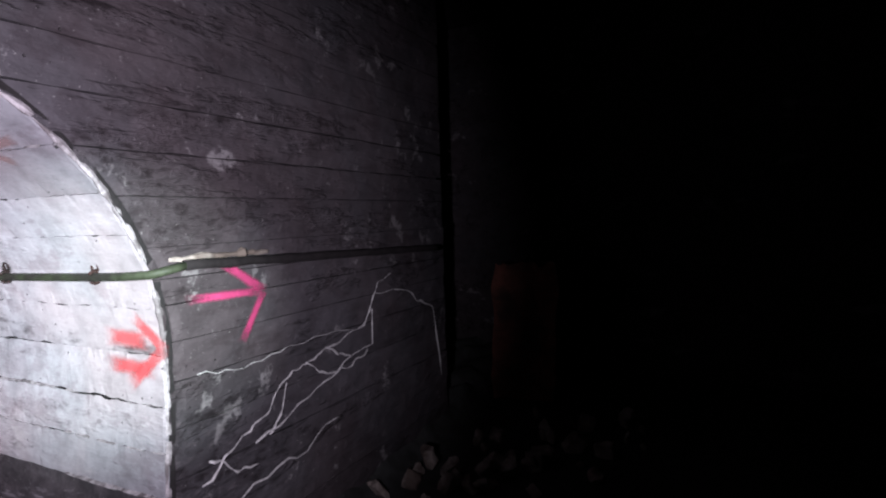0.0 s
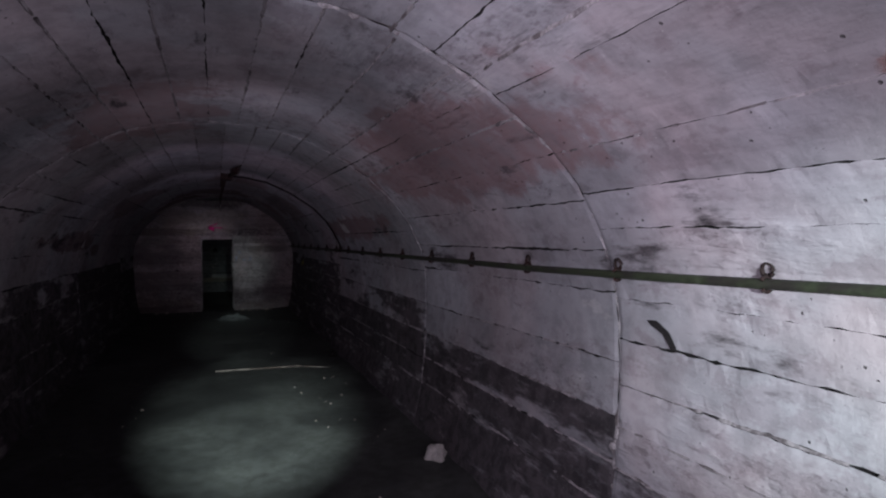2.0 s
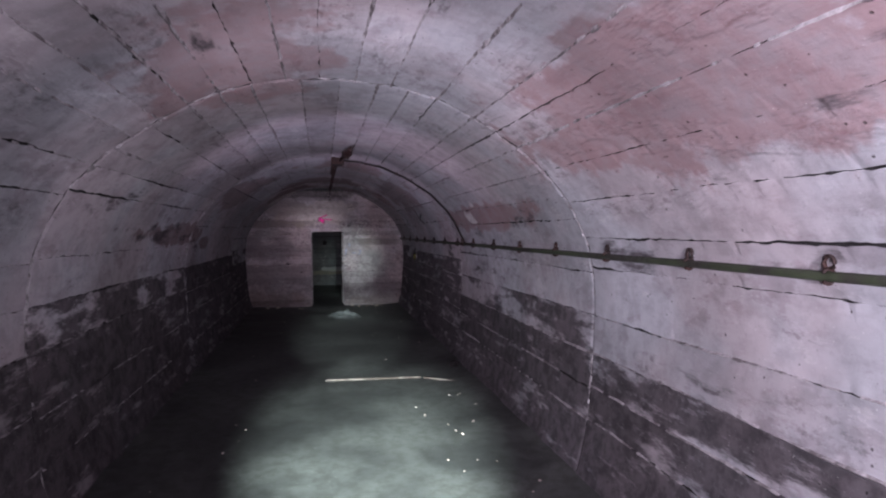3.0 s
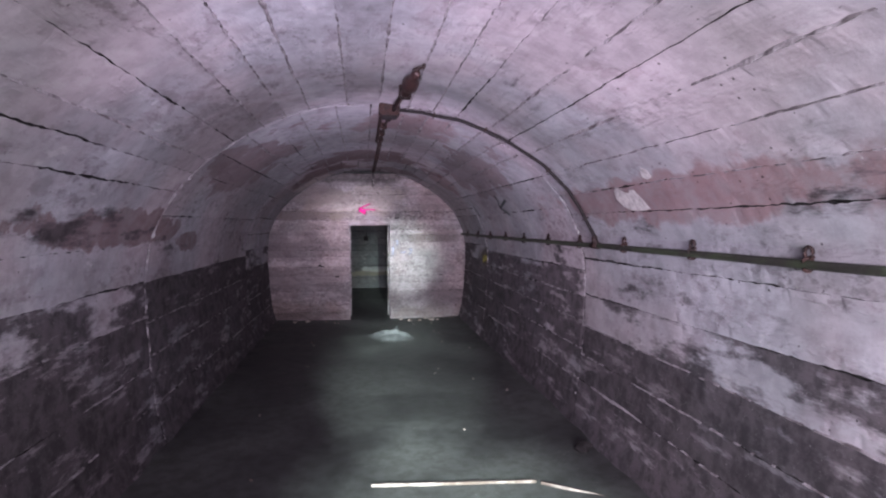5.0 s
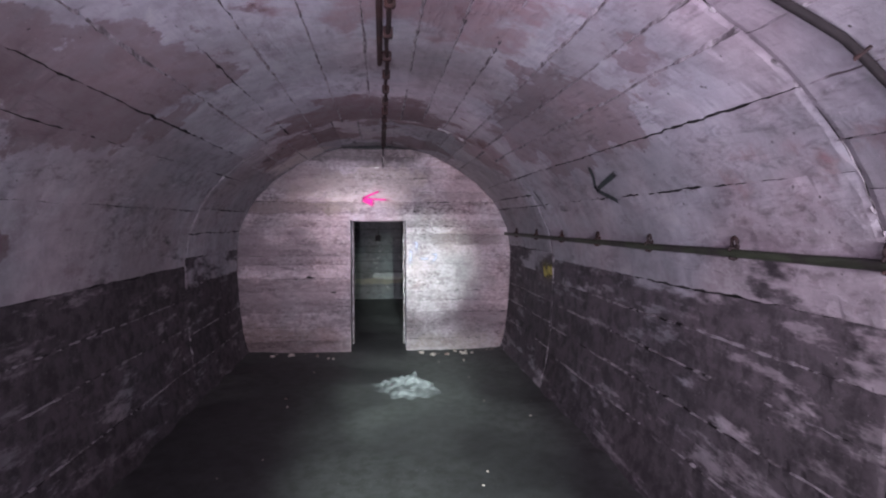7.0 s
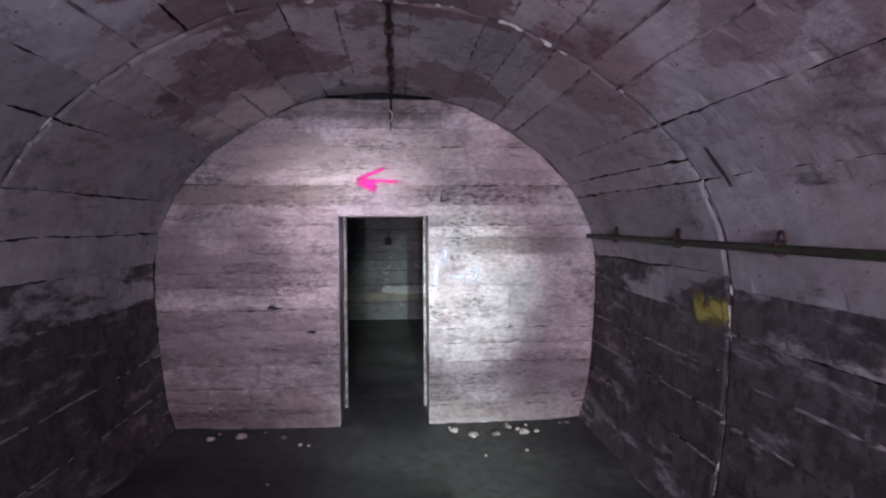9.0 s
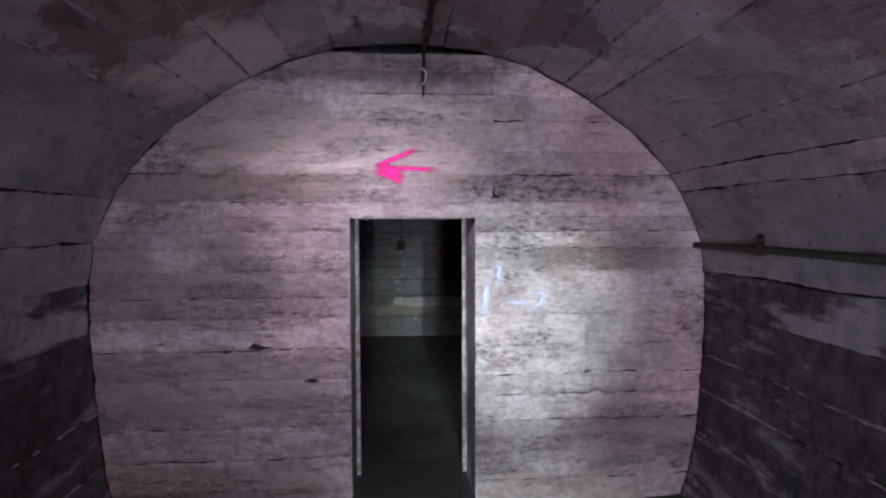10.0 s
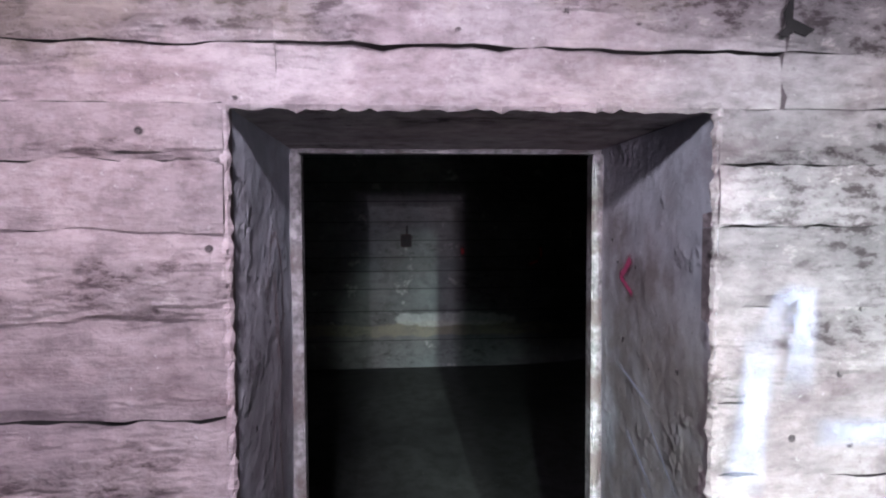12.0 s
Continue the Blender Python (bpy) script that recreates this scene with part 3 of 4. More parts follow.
def end_board(y0, y1, z0, z1, seed, gaps):
    """One board's imprint on the end wall."""
    proud = 0.020 * wob(seed * 3.3, 1.0)
    ny, nz = max(4, int((y1 - y0) / 0.022)), max(5, int((z1 - z0) / 0.02))
    verts, faces, marks = [], [], []
    for j in range(-1, nz + 2):
        for i in range(-1, ny + 2):
            kz, ky = min(max(j, 0), nz) / nz, min(max(i, 0), ny) / ny
            z = z0 + (z1 - z0) * kz
            lo, hi = max(y0, YC - half_width(z) + 0.004 * wob(z * 20, 3)), min(y1, YC + half_width(z) + 0.004 * wob(z * 20, 8))
            y = lo + (hi - lo) * ky
            rag = max(0.0, 0.1 + 1.2 * wob(y * 2.1, seed, 4) + 1.8 * wob(y * 8, seed, 5) + 2.2 * wob(y * 21, seed, 6))
            z += (1 - kz) * sway(y, z0) + kz * sway(y, z1) + gaps[0] * rag * (1 - kz) ** 8 - gaps[1] * rag * kz ** 8
            torn = max(0.0, wob(y * 1.9, z * 4.0, 11.0) - 0.05) * 2.2
            pit = max(0.0, wob(y * 9, z * 13, seed + 4) - 0.30) * 0.05 + torn * max(0.0, 0.1 + wob(y * 13, z * 21, seed + 9)) * 0.016
            x = X_END + proud + 0.006 * wob(y * 2.2, z * 7, seed) + 0.006 * wob(y * 7, z * 17, seed) + 0.005 * wob(y * 19, z * 31, seed) - min(pit, 0.018)
            if i in (-1, ny + 1) or j in (-1, nz + 1):
                x = X_END - 0.045
            elif j in (0, nz):
                x -= 0.003
            verts.append((x, y, z))
    n = ny + 3
    for j in range(nz + 2):
        for i in range(ny + 2):
            a = j * n + i
            faces.append((a, a + 1, a + n + 1, a + n))
            marks.append(1 if j in (0, nz + 1) else 0)
    return verts, faces, marks


end_jobs = []
rng = random.Random(5)
for k, (z0, z1) in enumerate(zip(COURSES, COURSES[1:])):
    if z1 <= DOOR_TOP + 0.001:
        spans = [(-9, DOOR_L), (DOOR_R, 0.66 if 0.8 < z0 < 1.25 else 9)] + ([(0.66, 9)] if 0.8 < z0 < 1.25 else [])
    elif z0 < DOOR_TOP:
        spans = [(-9, DOOR_L - 0.10), (DOOR_R + 0.10, 9)]
    else:
        spans = [(-9, -0.68), (-0.68, 0.10), (0.10, 9)]
    for y0, y1 in spans:
        end_jobs.append((YC - 1.85 if y0 == -9 else y0, y1 if y1 < 8 else YC + 1.85, z0, z1, k * 3.1 + y0, (rng.choice((0.0008, 0.002, 0.0042)), rng.choice((0.0008, 0.002, 0.0042)))))


def lining(name, corners, along, material, label):
    """A rough plastered sheet over four corners, for jambs and lintel."""
    a, b, c, d = [Vector(p) for p in corners]
    n, m = along
    normal = (b - a).cross(d - a).normalized()
    verts, faces = [], []
    for i in range(n + 1):
        for j in range(m + 1):
            p = (a * (1 - i / n) + b * (i / n)) * (1 - j / m) + (d * (1 - i / n) + c * (i / n)) * (j / m)
            worn = 0.004 * max(0, wob(p.z * 9, p.y * 9, 2)) if j == 0 else 0
            verts.append(p + normal * (0.003 * wob(p.x * 7, p.y * 7, p.z * 5) - worn))
    for i in range(n):
        for j in range(m):
            k = i * (m + 1) + j
            faces.append((k, k + m + 1, k + m + 2, k + 1))
    return raw(name, verts, faces, material, end_wall, label)


XB = X_END - DEPTH
lining("jamb", ((X_END, DOOR_L, 0), (X_END, DOOR_L, DOOR_TOP), (XB, DOOR_L, DOOR_TOP), (XB, DOOR_L, 0)), (36, 10), M_JAMB, "smooth grey plastered jamb")
lining("jamb", ((X_END, DOOR_R, DOOR_TOP), (X_END, DOOR_R, 0), (XB, DOOR_R, 0), (XB, DOOR_R, DOOR_TOP)), (36, 10), M_JAMB, "grey plastered jamb, scratched and dark low down")
lining("lintel", ((X_END, DOOR_L, DOOR_TOP), (X_END, DOOR_R, DOOR_TOP), (XB, DOOR_R, DOOR_TOP), (XB, DOOR_L, DOOR_TOP)), (16, 10), M_END, "concrete underside of the door head")

for name, ends in (("chipped_edge", ((DOOR_L, 0.0), (DOOR_L, DOOR_TOP))), ("chipped_edge", ((DOOR_R, 0.0), (DOOR_R, DOOR_TOP))), ("chipped_edge", ((DOOR_L, DOOR_TOP), (DOOR_R, DOOR_TOP)))):
    (ya, za), (yb, zb) = ends
    count = int(math.dist(*ends) / 0.013)
    edge = [(X_END - 0.006 + 0.004 * wob(k * 0.8, ya), ya + (yb - ya) * k / count + 0.004 * wob(k * 1.1, 3), za + (zb - za) * k / count + 0.004 * wob(k * 1.3, 5)) for k in range(count + 1)]
    raw(name, *tube(edge, lambda i: 0.005 + 0.013 * abs(wob(i * 1.7, yb * 9 + zb)), 6), M_END, end_wall)

door_frame = tagged(new("door_1"), "worn steel door frame set deep in the doorway, no leaf", "door frame", kind="structure")
for name, lo, hi in (("frame_post", (XB - 0.03, DOOR_L - 0.02, -0.02), (XB + 0.016, DOOR_L + 0.026, DOOR_TOP - 0.012)),
                     ("frame_post", (XB - 0.03, DOOR_R - 0.026, -0.02), (XB + 0.016, DOOR_R + 0.02, DOOR_TOP - 0.012)),
                     ("frame_head", (XB - 0.03, DOOR_L - 0.02, DOOR_TOP - 0.010), (XB + 0.004, DOOR_R + 0.02, DOOR_TOP + 0.02))):
    part(name, box(lo, hi, 0.004), M_STEEL, door_frame)

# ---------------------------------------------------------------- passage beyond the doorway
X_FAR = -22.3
far_wall = tagged(part("wall_far", slab(X_FAR, X_FAR - 0.4, -4.4, 4.4, -0.1, 3.2), M_GAP), "concrete wall across the passage, coloured dark for its dimness", "wall", kind="structure")
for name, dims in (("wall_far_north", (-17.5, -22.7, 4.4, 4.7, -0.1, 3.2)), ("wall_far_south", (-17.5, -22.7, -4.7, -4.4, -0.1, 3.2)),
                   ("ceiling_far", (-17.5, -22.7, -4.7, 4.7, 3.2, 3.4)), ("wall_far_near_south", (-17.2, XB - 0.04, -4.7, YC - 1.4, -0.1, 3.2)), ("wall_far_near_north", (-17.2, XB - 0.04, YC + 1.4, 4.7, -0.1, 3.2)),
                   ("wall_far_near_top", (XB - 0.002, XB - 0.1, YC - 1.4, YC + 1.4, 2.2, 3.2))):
    tagged(part(name, slab(*dims), M_FAR), "bare concrete, the dimness put into its colour", name.split("_")[0], kind="structure")

bell = holder("wall_box", (X_FAR + 0.02, -0.42, 1.38), "small dark iron box hanging on the far wall", "box")
child(part("case", box((X_FAR + 0.01, -0.48, 1.31), (X_FAR + 0.09, -0.36, 1.45), 0.012), M_RUST), bell)
child(part("lid", box((X_FAR + 0.088, -0.47, 1.32), (X_FAR + 0.10, -0.37, 1.44), 0.004), M_BLACK), bell)
child(raw("wire", *tube([(X_FAR + 0.03, -0.41 + 0.01 * wob(k, 2), 1.44 + 0.02 * k) for k in range(6)], 0.009, 6), M_BLACK), bell)

# ---------------------------------------------------------------- entrance chamber
chamber = tagged(new("wall_chamber"), "board-marked concrete wall round the tunnel mouth, coloured dark for shade", "wall", kind="structure")
XC = X_IN


def mouth(z0, z1, y0, y1):
    """A block of the chamber's wall with the tunnel's mouth left open."""
    out = []
    for side in (-1, 1):
        verts, faces = [], []
        steps = 6
        for x in (XC - 0.045, XC - 0.40):
            for k in range(steps + 1):
                z = z0 + (z1 - z0) * k / steps
                h = (half_width(z) + 0.01) if z < TOP else 0.0
                inner, outer = YC + side * h, (y0 if side < 0 else y1)
                verts += [(x, min(inner, outer), z), (x, max(inner, outer), z)]
        n = 2 * (steps + 1)
        for k in range(steps):
            a = 2 * k
            faces += [(a, a + 1, a + 3, a + 2), (n + a, n + a + 2, n + a + 3, n + a + 1), (a, a + 2, n + a + 2, n + a), (a + 1, n + a + 1, n + a + 3, a + 3)]
        faces += [(0, n, n + 1, 1), (n - 2, n - 1, 2 * n - 1, 2 * n - 2)]
        out.append((verts, faces))
    return out


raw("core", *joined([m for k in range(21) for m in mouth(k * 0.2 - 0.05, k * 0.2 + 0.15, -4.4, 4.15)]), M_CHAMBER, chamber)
bead = [on_bore(X_IN - 0.012 + 0.006 * wob(s * 7, 2), s, -0.006 + 0.005 * wob(s * 5, 6)) for s in np.arange(0.02, GIRTH, 0.03)]
raw("broken_rim", *tube(bead, lambda i: 0.010 + 0.014 * abs(wob(i * 1.7, 4)) + 0.006 * wob(i * 0.31, 8), 6), M_FIN, chamber, "pale chipped rim of the tunnel mouth")
CH_COURSES = (0.0, 0.24, 0.45, 0.70, 0.93, 1.15, 1.33, 1.50, 1.62, 1.76, 1.98, 2.17, 2.38, 2.58, 2.80, 3.02, 3.30, 3.55, 3.80, 4.10)


def chamber_board(y_side, z0, z1, seed, y_end):
    """A board's imprint on the chamber's wall, from the ragged rim of the mouth outwards."""
    verts, faces = [], []
    nz, step = max(3, int((z1 - z0) / 0.05)), 0.07
    ny = int(abs(y_end - YC) / step)
    gap = 0.012 * max(0.2, wob(seed, 2.0) + 0.5)
    proud = 0.008 * wob(seed, 5.0)
    for j in range(-1, nz + 2):
        kz = min(max(j, 0), nz) / nz
        z = z0 + (z1 - z0) * kz
        h = half_width(z) if z < TOP else 0.0
        start = YC + y_side * (h + 0.004 + 0.012 * wob(z * 31, 3))
        for i in range(-1, ny + 2):
            ky = min(max(i, 0), ny) / ny
            y = start + (y_end - start) * ky
            zz = z + gap * ((1 - kz) ** 8 - kz ** 8) * (0.6 + wob(y * 5, seed))
            x = XC + proud + 0.006 * wob(y * 2, z * 6, seed) + 0.004 * wob(y * 9, z * 20, seed) - 0.012 * max(0, wob(y * 5, z * 9, 3))
            if ky < 0.03:
                x -= 0.016 * max(0, 0.4 + wob(z * 23, y * 23))
            if i in (-1, ny + 1) or j in (-1, nz + 1):
                x = XC - 0.05
            verts.append((x, y, zz))
    n = ny + 3
    for j in range(nz + 2):
        for i in range(ny + 2):
            a = j * n + i
            face = (a, a + 1, a + n + 1, a + n)
            faces.append(face if y_side > 0 else face[::-1])
    return verts, faces


chamber_jobs = []
for k, (z0, z1) in enumerate(zip(CH_COURSES, CH_COURSES[1:])):
    chamber_jobs.append(chamber_board(1, z0, z1, k * 2.3, 4.15))
    chamber_jobs.append(chamber_board(-1, z0, z1, k * 2.3 + 50, -4.4))
# same darkened colour, so that the chamber falls off to black
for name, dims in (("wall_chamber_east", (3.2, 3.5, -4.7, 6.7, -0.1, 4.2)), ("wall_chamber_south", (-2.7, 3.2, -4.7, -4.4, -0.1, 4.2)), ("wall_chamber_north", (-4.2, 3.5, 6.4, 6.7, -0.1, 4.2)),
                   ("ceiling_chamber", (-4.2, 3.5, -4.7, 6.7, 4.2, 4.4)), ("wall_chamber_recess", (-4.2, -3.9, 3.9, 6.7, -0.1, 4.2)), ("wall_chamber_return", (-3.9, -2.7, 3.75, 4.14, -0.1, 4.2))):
    tagged(part(name, slab(*dims), M_CHAMBER), "bare concrete, the dimness put into its colour", name.split("_")[0], kind="structure")

# ---------------------------------------------------------------- conduit along the wall
def pipe_z(x):
    return float(np.interp(x, (-17, -15, -10, -6, -4, -2.3), (1.58, 1.575, 1.585, 1.59, 1.60, 1.64))) + 0.006 * wob(x * 0.9, 3)


PIPE_Y = 1.342
conduit = holder("wall_conduit", (-2.3, PIPE_Y, 1.63), "long olive-green painted conduit strapped along the concrete wall", "conduit")
run = [(-17.0 + 0.15 * i, PIPE_Y + 0.004 * wob(i * 0.4, 6), pipe_z(-17.0 + 0.15 * i)) for i in range(98)]
run += [(-2.28, PIPE_Y + 0.01, 1.645), (-2.245, PIPE_Y + 0.06, 1.66), (-2.235, PIPE_Y + 0.16, 1.675)]
child(raw("pipe", *tube(run, 0.020, 12), M_PIPE, smooth=True), conduit)
dark_run = [(-2.236 + 0.004 * wob(i, 4), PIPE_Y + 0.14 + 0.13 * i, 1.675 - 0.004 * i + 0.008 * wob(i * 0.8, 1)) for i in range(20)]
child(raw("cable", *tube(dark_run, lambda i: 0.024 + 0.006 * wob(i * 0.9, 2), 10), M_BLACK, smooth=True, label="thick black cable round the corner"), conduit)


def pipe_hook(x, seed):
    """A wall hook: strap round the pipe, stub above it and a bolt."""
    z = pipe_z(x)
    c = Vector((x, PIPE_Y, z))
    strap = [c + Vector((0.004 * wob(k, seed), 0.028 * math.cos(a), 0.028 * math.sin(a))) for k, a in enumerate(np.linspace(-2.4, 2.6, 14))]
    loop = [c + Vector((0.022 * math.cos(a), 0.004, 0.050 + 0.026 * math.sin(a))) for a in np.linspace(-0.9, 4.0, 12)]
    hook = holder("pipe_hook", (x, PIPE_Y, z), "blackened iron pipe hook driven into the concrete wall", "bracket", "hooks along the conduit")
    child(raw("strap", *tube(strap, 0.0075, 6), M_RUST, smooth=True), hook)
    child(raw("loop", *tube(loop, 0.008 + 0.002 * wob(seed, 9), 6), M_RUST, smooth=True), hook)
    child(raw("spike", *tube([c + Vector((0, 0.0, 0.028)), c + Vector((0, 0.03, 0.034)), c + Vector((0, 0.075, 0.036))], 0.008, 6), M_RUST), hook)
    return hook


for k, x in enumerate((-2.66, -3.40, -4.21, -5.07, -5.90, -6.77, -7.62, -8.48, -9.34, -10.2, -11.05, -11.9, -12.78, -13.65, -14.55, -15.44, -16.37)):
    pipe_hook(x, k * 1.3)

# ---------------------------------------------------------------- branch conduit over the vault and the crown cable
branch = holder("vault_conduit", (-10.70, PIPE_Y, 1.60), "dark thin conduit arching from the wall up to the vault", "conduit")
route = [(-10.70, 1.62), (-10.71, 1.74), (-10.73, 1.85), (-10.75, 2.07), (-10.78, 2.35), (-10.84, 2.66), (-10.92, 2.95), (-11.04, 3.18), (-11.12, 3.38), (-11.14, 3.55), (-11.13, 3.72)]
fine_route = []
for (xa, sa), (xb, sb) in zip(route, route[1:]):
    fine_route += [(xa + (xb - xa) * k / 5, sa + (sb - sa) * k / 5) for k in range(5)]
child(raw("pipe", *tube([on_bore(x, s, 0.024 + 0.006 * wob(s * 3, 1)) for x, s in fine_route], 0.0135, 10), M_BLACK, smooth=True), branch)
for x, s in ((-10.73, 1.85), (-10.78, 2.35), (-10.92, 2.95), (-11.12, 3.38)):
    a, b, c = on_bore(x + 0.02, s, 0.0), on_bore(x, s, 0.046), on_bore(x - 0.02, s, 0.0)
    child(raw("clip", *tube([a, a.lerp(b, 0.8), b, c.lerp(b, 0.8), c], 0.006, 6), M_RUST), branch)
child(raw("tee", *joined([tube([(-10.76, PIPE_Y, pipe_z(-10.7)), (-10.64, PIPE_Y, pipe_z(-10.7))], 0.028, 10), tube([(-10.70, PIPE_Y, 1.60), on_bore(-10.70, 1.69, 0.03)], 0.024, 10)]), M_RUST, smooth=True), branch)

crown = holder("ceiling_cable", (-11.1, -0.26, 2.74), "rusted cable along the vault's crown with clamps and a box", "cable")


def crown_y(x):
    return float(np.interp(x, (-17, -12, -11.1, -9.8), (-0.31, -0.30, -0.26, -0.175)))


def crown_z(x):
    y = crown_y(x)
    return float(np.interp(abs(y - YC), (0, 0.4, 0.7), (2.75, 2.72, 2.64)))


lines = [(x, crown_y(x) + 0.012 * wob(x * 2.2, 5), crown_z(x) - 0.035 - 0.010 * wob(x * 1.7, 8)) for x in np.linspace(-16.97, -10.3, 70)]
child(raw("cable", *tube(lines, lambda i: 0.012 + 0.006 * max(0, wob(i * 0.7, 3)), 8), M_RUST, smooth=True), crown)
for k, x in enumerate(np.linspace(-16.6, -11.5, 13)):
    y, z = crown_y(x), crown_z(x)
    child(part("clamp", box((x - 0.022, y - 0.026, z - 0.058), (x + 0.022, y + 0.026, z + 0.01), 0.006), M_RUST), crown)
second = [(x, -0.345 + 0.01 * wob(x, 2), 2.70 - 0.012 * wob(x * 2, 6)) for x in np.linspace(-12.9, -11.0, 16)]
child(raw("bar", *tube(second, 0.016, 6), M_RUST), crown)
child(part("junction_box", box((-11.22, -0.37, 2.655), (-11.02, -0.20, 2.76), 0.012), M_RUST, label="rusted square junction box"), crown)
child(part("box_lid", box((-11.19, -0.345, 2.640), (-11.05, -0.225, 2.657), 0.005), M_BLACK), crown)
rod = [(-11.02, -0.255, 2.69), (-10.8, -0.24, 2.68), (-10.5, -0.222, 2.675), (-10.30, -0.21, 2.675)]
child(raw("rod", *tube(rod, 0.014, 8), M_RUST, smooth=True), crown)
profile = (0.030, 0.034, 0.020, 0.040, 0.052, 0.055, 0.050, 0.038, 0.022, 0.030, 0.018)
body_line = [(-10.34 + 0.052 * i, -0.212 + 0.0036 * i, 2.672 + 0.001 * i) for i in range(11)]
child(raw("insulator", *tube(body_line, lambda i: profile[i], 14), M_INSUL, smooth=True, label="brown glazed ceramic insulator"), crown)
child(part("clamp", box((-10.40, -0.25, 2.64), (-10.35, -0.165, 2.745), 0.008), M_RUST), crown)
child(raw("hook", *tube([(-9.80, -0.20, 2.69), (-9.79, -0.17, 2.70), (-9.80, -0.14, 2.71), (-9.79, -0.13, 2.74)], 0.011, 6), M_RUST), crown)
tail = [(-16.955, -0.315, 2.70), (-16.95, -0.312, 2.64), (-16.945, -0.322, 2.56), (-16.95, -0.316, 2.50), (-16.955, -0.318, 2.44)]
child(raw("hanging_end", *tube(tail, lambda i: 0.012 - 0.0018 * i, 8), M_BLACK, smooth=True), crown)
child(raw("wire", *tube([(-16.935, -0.322, 2.60), (-16.925, -0.300, 2.57), (-16.93, -0.306, 2.53), (-16.94, -0.322, 2.51)], 0.005, 6), M_PALE), crown)

# ---------------------------------------------------------------- spray paint on the walls
def stroke_mesh(name, lines, place, material, label, category="graffiti"):
    """Painted strokes: lists of points in the wall's own plane with a width; place() lays them on the wall."""
    verts, faces, coords = [], [], []
    for level, (pts, width) in enumerate(lines):
        pts = [Vector((*p, 0)) for p in pts]
        dense = []
        for p, q in zip(pts, pts[1:]):
            steps = max(2, int((q - p).length / 0.025))
            dense += [p.lerp(q, k / steps) for k in range(steps)]
        dense.append(pts[-1])
        dense = [dense[0] - (dense[1] - dense[0]).normalized() * width * 0.5] + dense + [dense[-1] + (dense[-1] - dense[-2]).normalized() * width * 0.5]
        base = len(verts)
        for i, p in enumerate(dense):
            d = (dense[min(i + 1, len(dense) - 1)] - dense[max(i - 1, 0)]).normalized()
            side = Vector((-d.y, d.x, 0)) * width * (1 + 0.25 * wob(p.x * 9, p.y * 9, 3))
            for j in range(5):
                q = p + side * (j / 4 - 0.5) * 1.5
                verts.append(place(q.x, q.y, level * 0.0012))
                coords.append((i / (len(dense) - 1), j / 4))
        for i in range(len(dense) - 1):
            for j in range(4):
                a = base + i * 5 + j
                faces.append((a, a + 1, a + 6, a + 5))
    ob = raw(name, verts, faces, material)
    layer = ob.data.uv_layers.new(name="UVMap")
    for loop in ob.data.loops:
        layer.data[loop.index].uv = coords[loop.vertex_index]
    return tagged(ob, label, category)


def bore_paint(x, s, up):
    return on_bore(x, s, 0.0115 + up)


stroke_mesh("painted_arrow", [([(-2.68, 1.365), (-2.40, 1.355)], 0.075), ([(-2.68, 1.235), (-2.36, 1.225)], 0.07), ([(-2.46, 1.46), (-2.29, 1.325)], 0.06), ([(-2.29, 1.325), (-2.53, 1.15)], 0.06)],
            bore_paint, P_RED, "red spray-painted double-shafted arrow on pale concrete", "painted arrow")
stroke_mesh("painted_arrow", [([(1.53, 1.51), (2.0, 1.495)], 0.042), ([(1.74, 1.66), (2.0, 1.495)], 0.05), ([(2.0, 1.495), (1.84, 1.26)], 0.042)],
            lambda y, z, up: Vector((X_IN + 0.017 + up, y, z)), P_PINK, "pink spray-painted arrow on the shade-darkened chamber concrete", "painted arrow")
stroke_mesh("painted_arrow", [([(-0.60, 2.045), (-0.35, 2.15)], 0.030), ([(-0.60, 2.045), (-0.22, 2.03)], 0.028), ([(-0.585, 2.035), (-0.44, 1.965)], 0.062), ([(-0.55, 2.04), (-0.45, 2.0)], 0.06)],
            lambda y, z, up: Vector((X_END + 0.0150 + up, y, z)), P_MAGENTA, "bright magenta spray-painted arrow above the doorway", "painted arrow")
stroke_mesh("painted_arrow", [([(-13.12, 2.22), (-13.29, 2.03)], 0.035), ([(-12.80, 2.13), (-13.28, 2.03)], 0.034), ([(-13.28, 2.03), (-13.02, 1.92)], 0.04)],
            bore_paint, P_BLACK, "black spray-painted arrow low on the vault", "painted arrow")
stroke_mesh("painted_arrow", [([(-2.82, 2.33), (-2.52, 2.35)], 0.04), ([(-2.82, 2.33), (-2.62, 2.42)], 0.04), ([(-2.82, 2.33), (-2.66, 2.25)], 0.04)],
            bore_paint, P_FADED, "faded orange spray-painted arrow on the vault", "painted arrow")
stroke_mesh("painted_blot", [([(-15.31, 1.33), (-15.29, 1.20), (-15.15, 1.23), (-15.15, 1.14)], 0.10), ([(-15.20, 1.27), (-15.11, 1.25), (-15.03, 1.23)], 0.10), ([(-15.05, 1.30), (-15.02, 1.21)], 0.06)],
            bore_paint, P_YELLOW, "yellow spray-painted blot on the concrete wall")
stroke_mesh("painted_mark", [([(0.075, 1.40), (0.100, 1.455), (0.130, 1.462), (0.125, 1.315)], 0.045), ([(0.062, 1.40), (0.048, 1.27), (0.034, 1.15)], 0.05)],
            lambda y, z, up: Vector((X_END + 0.0150 + up, y, z)), P_WHITE, "pale lavender spray-painted strokes beside the doorway")
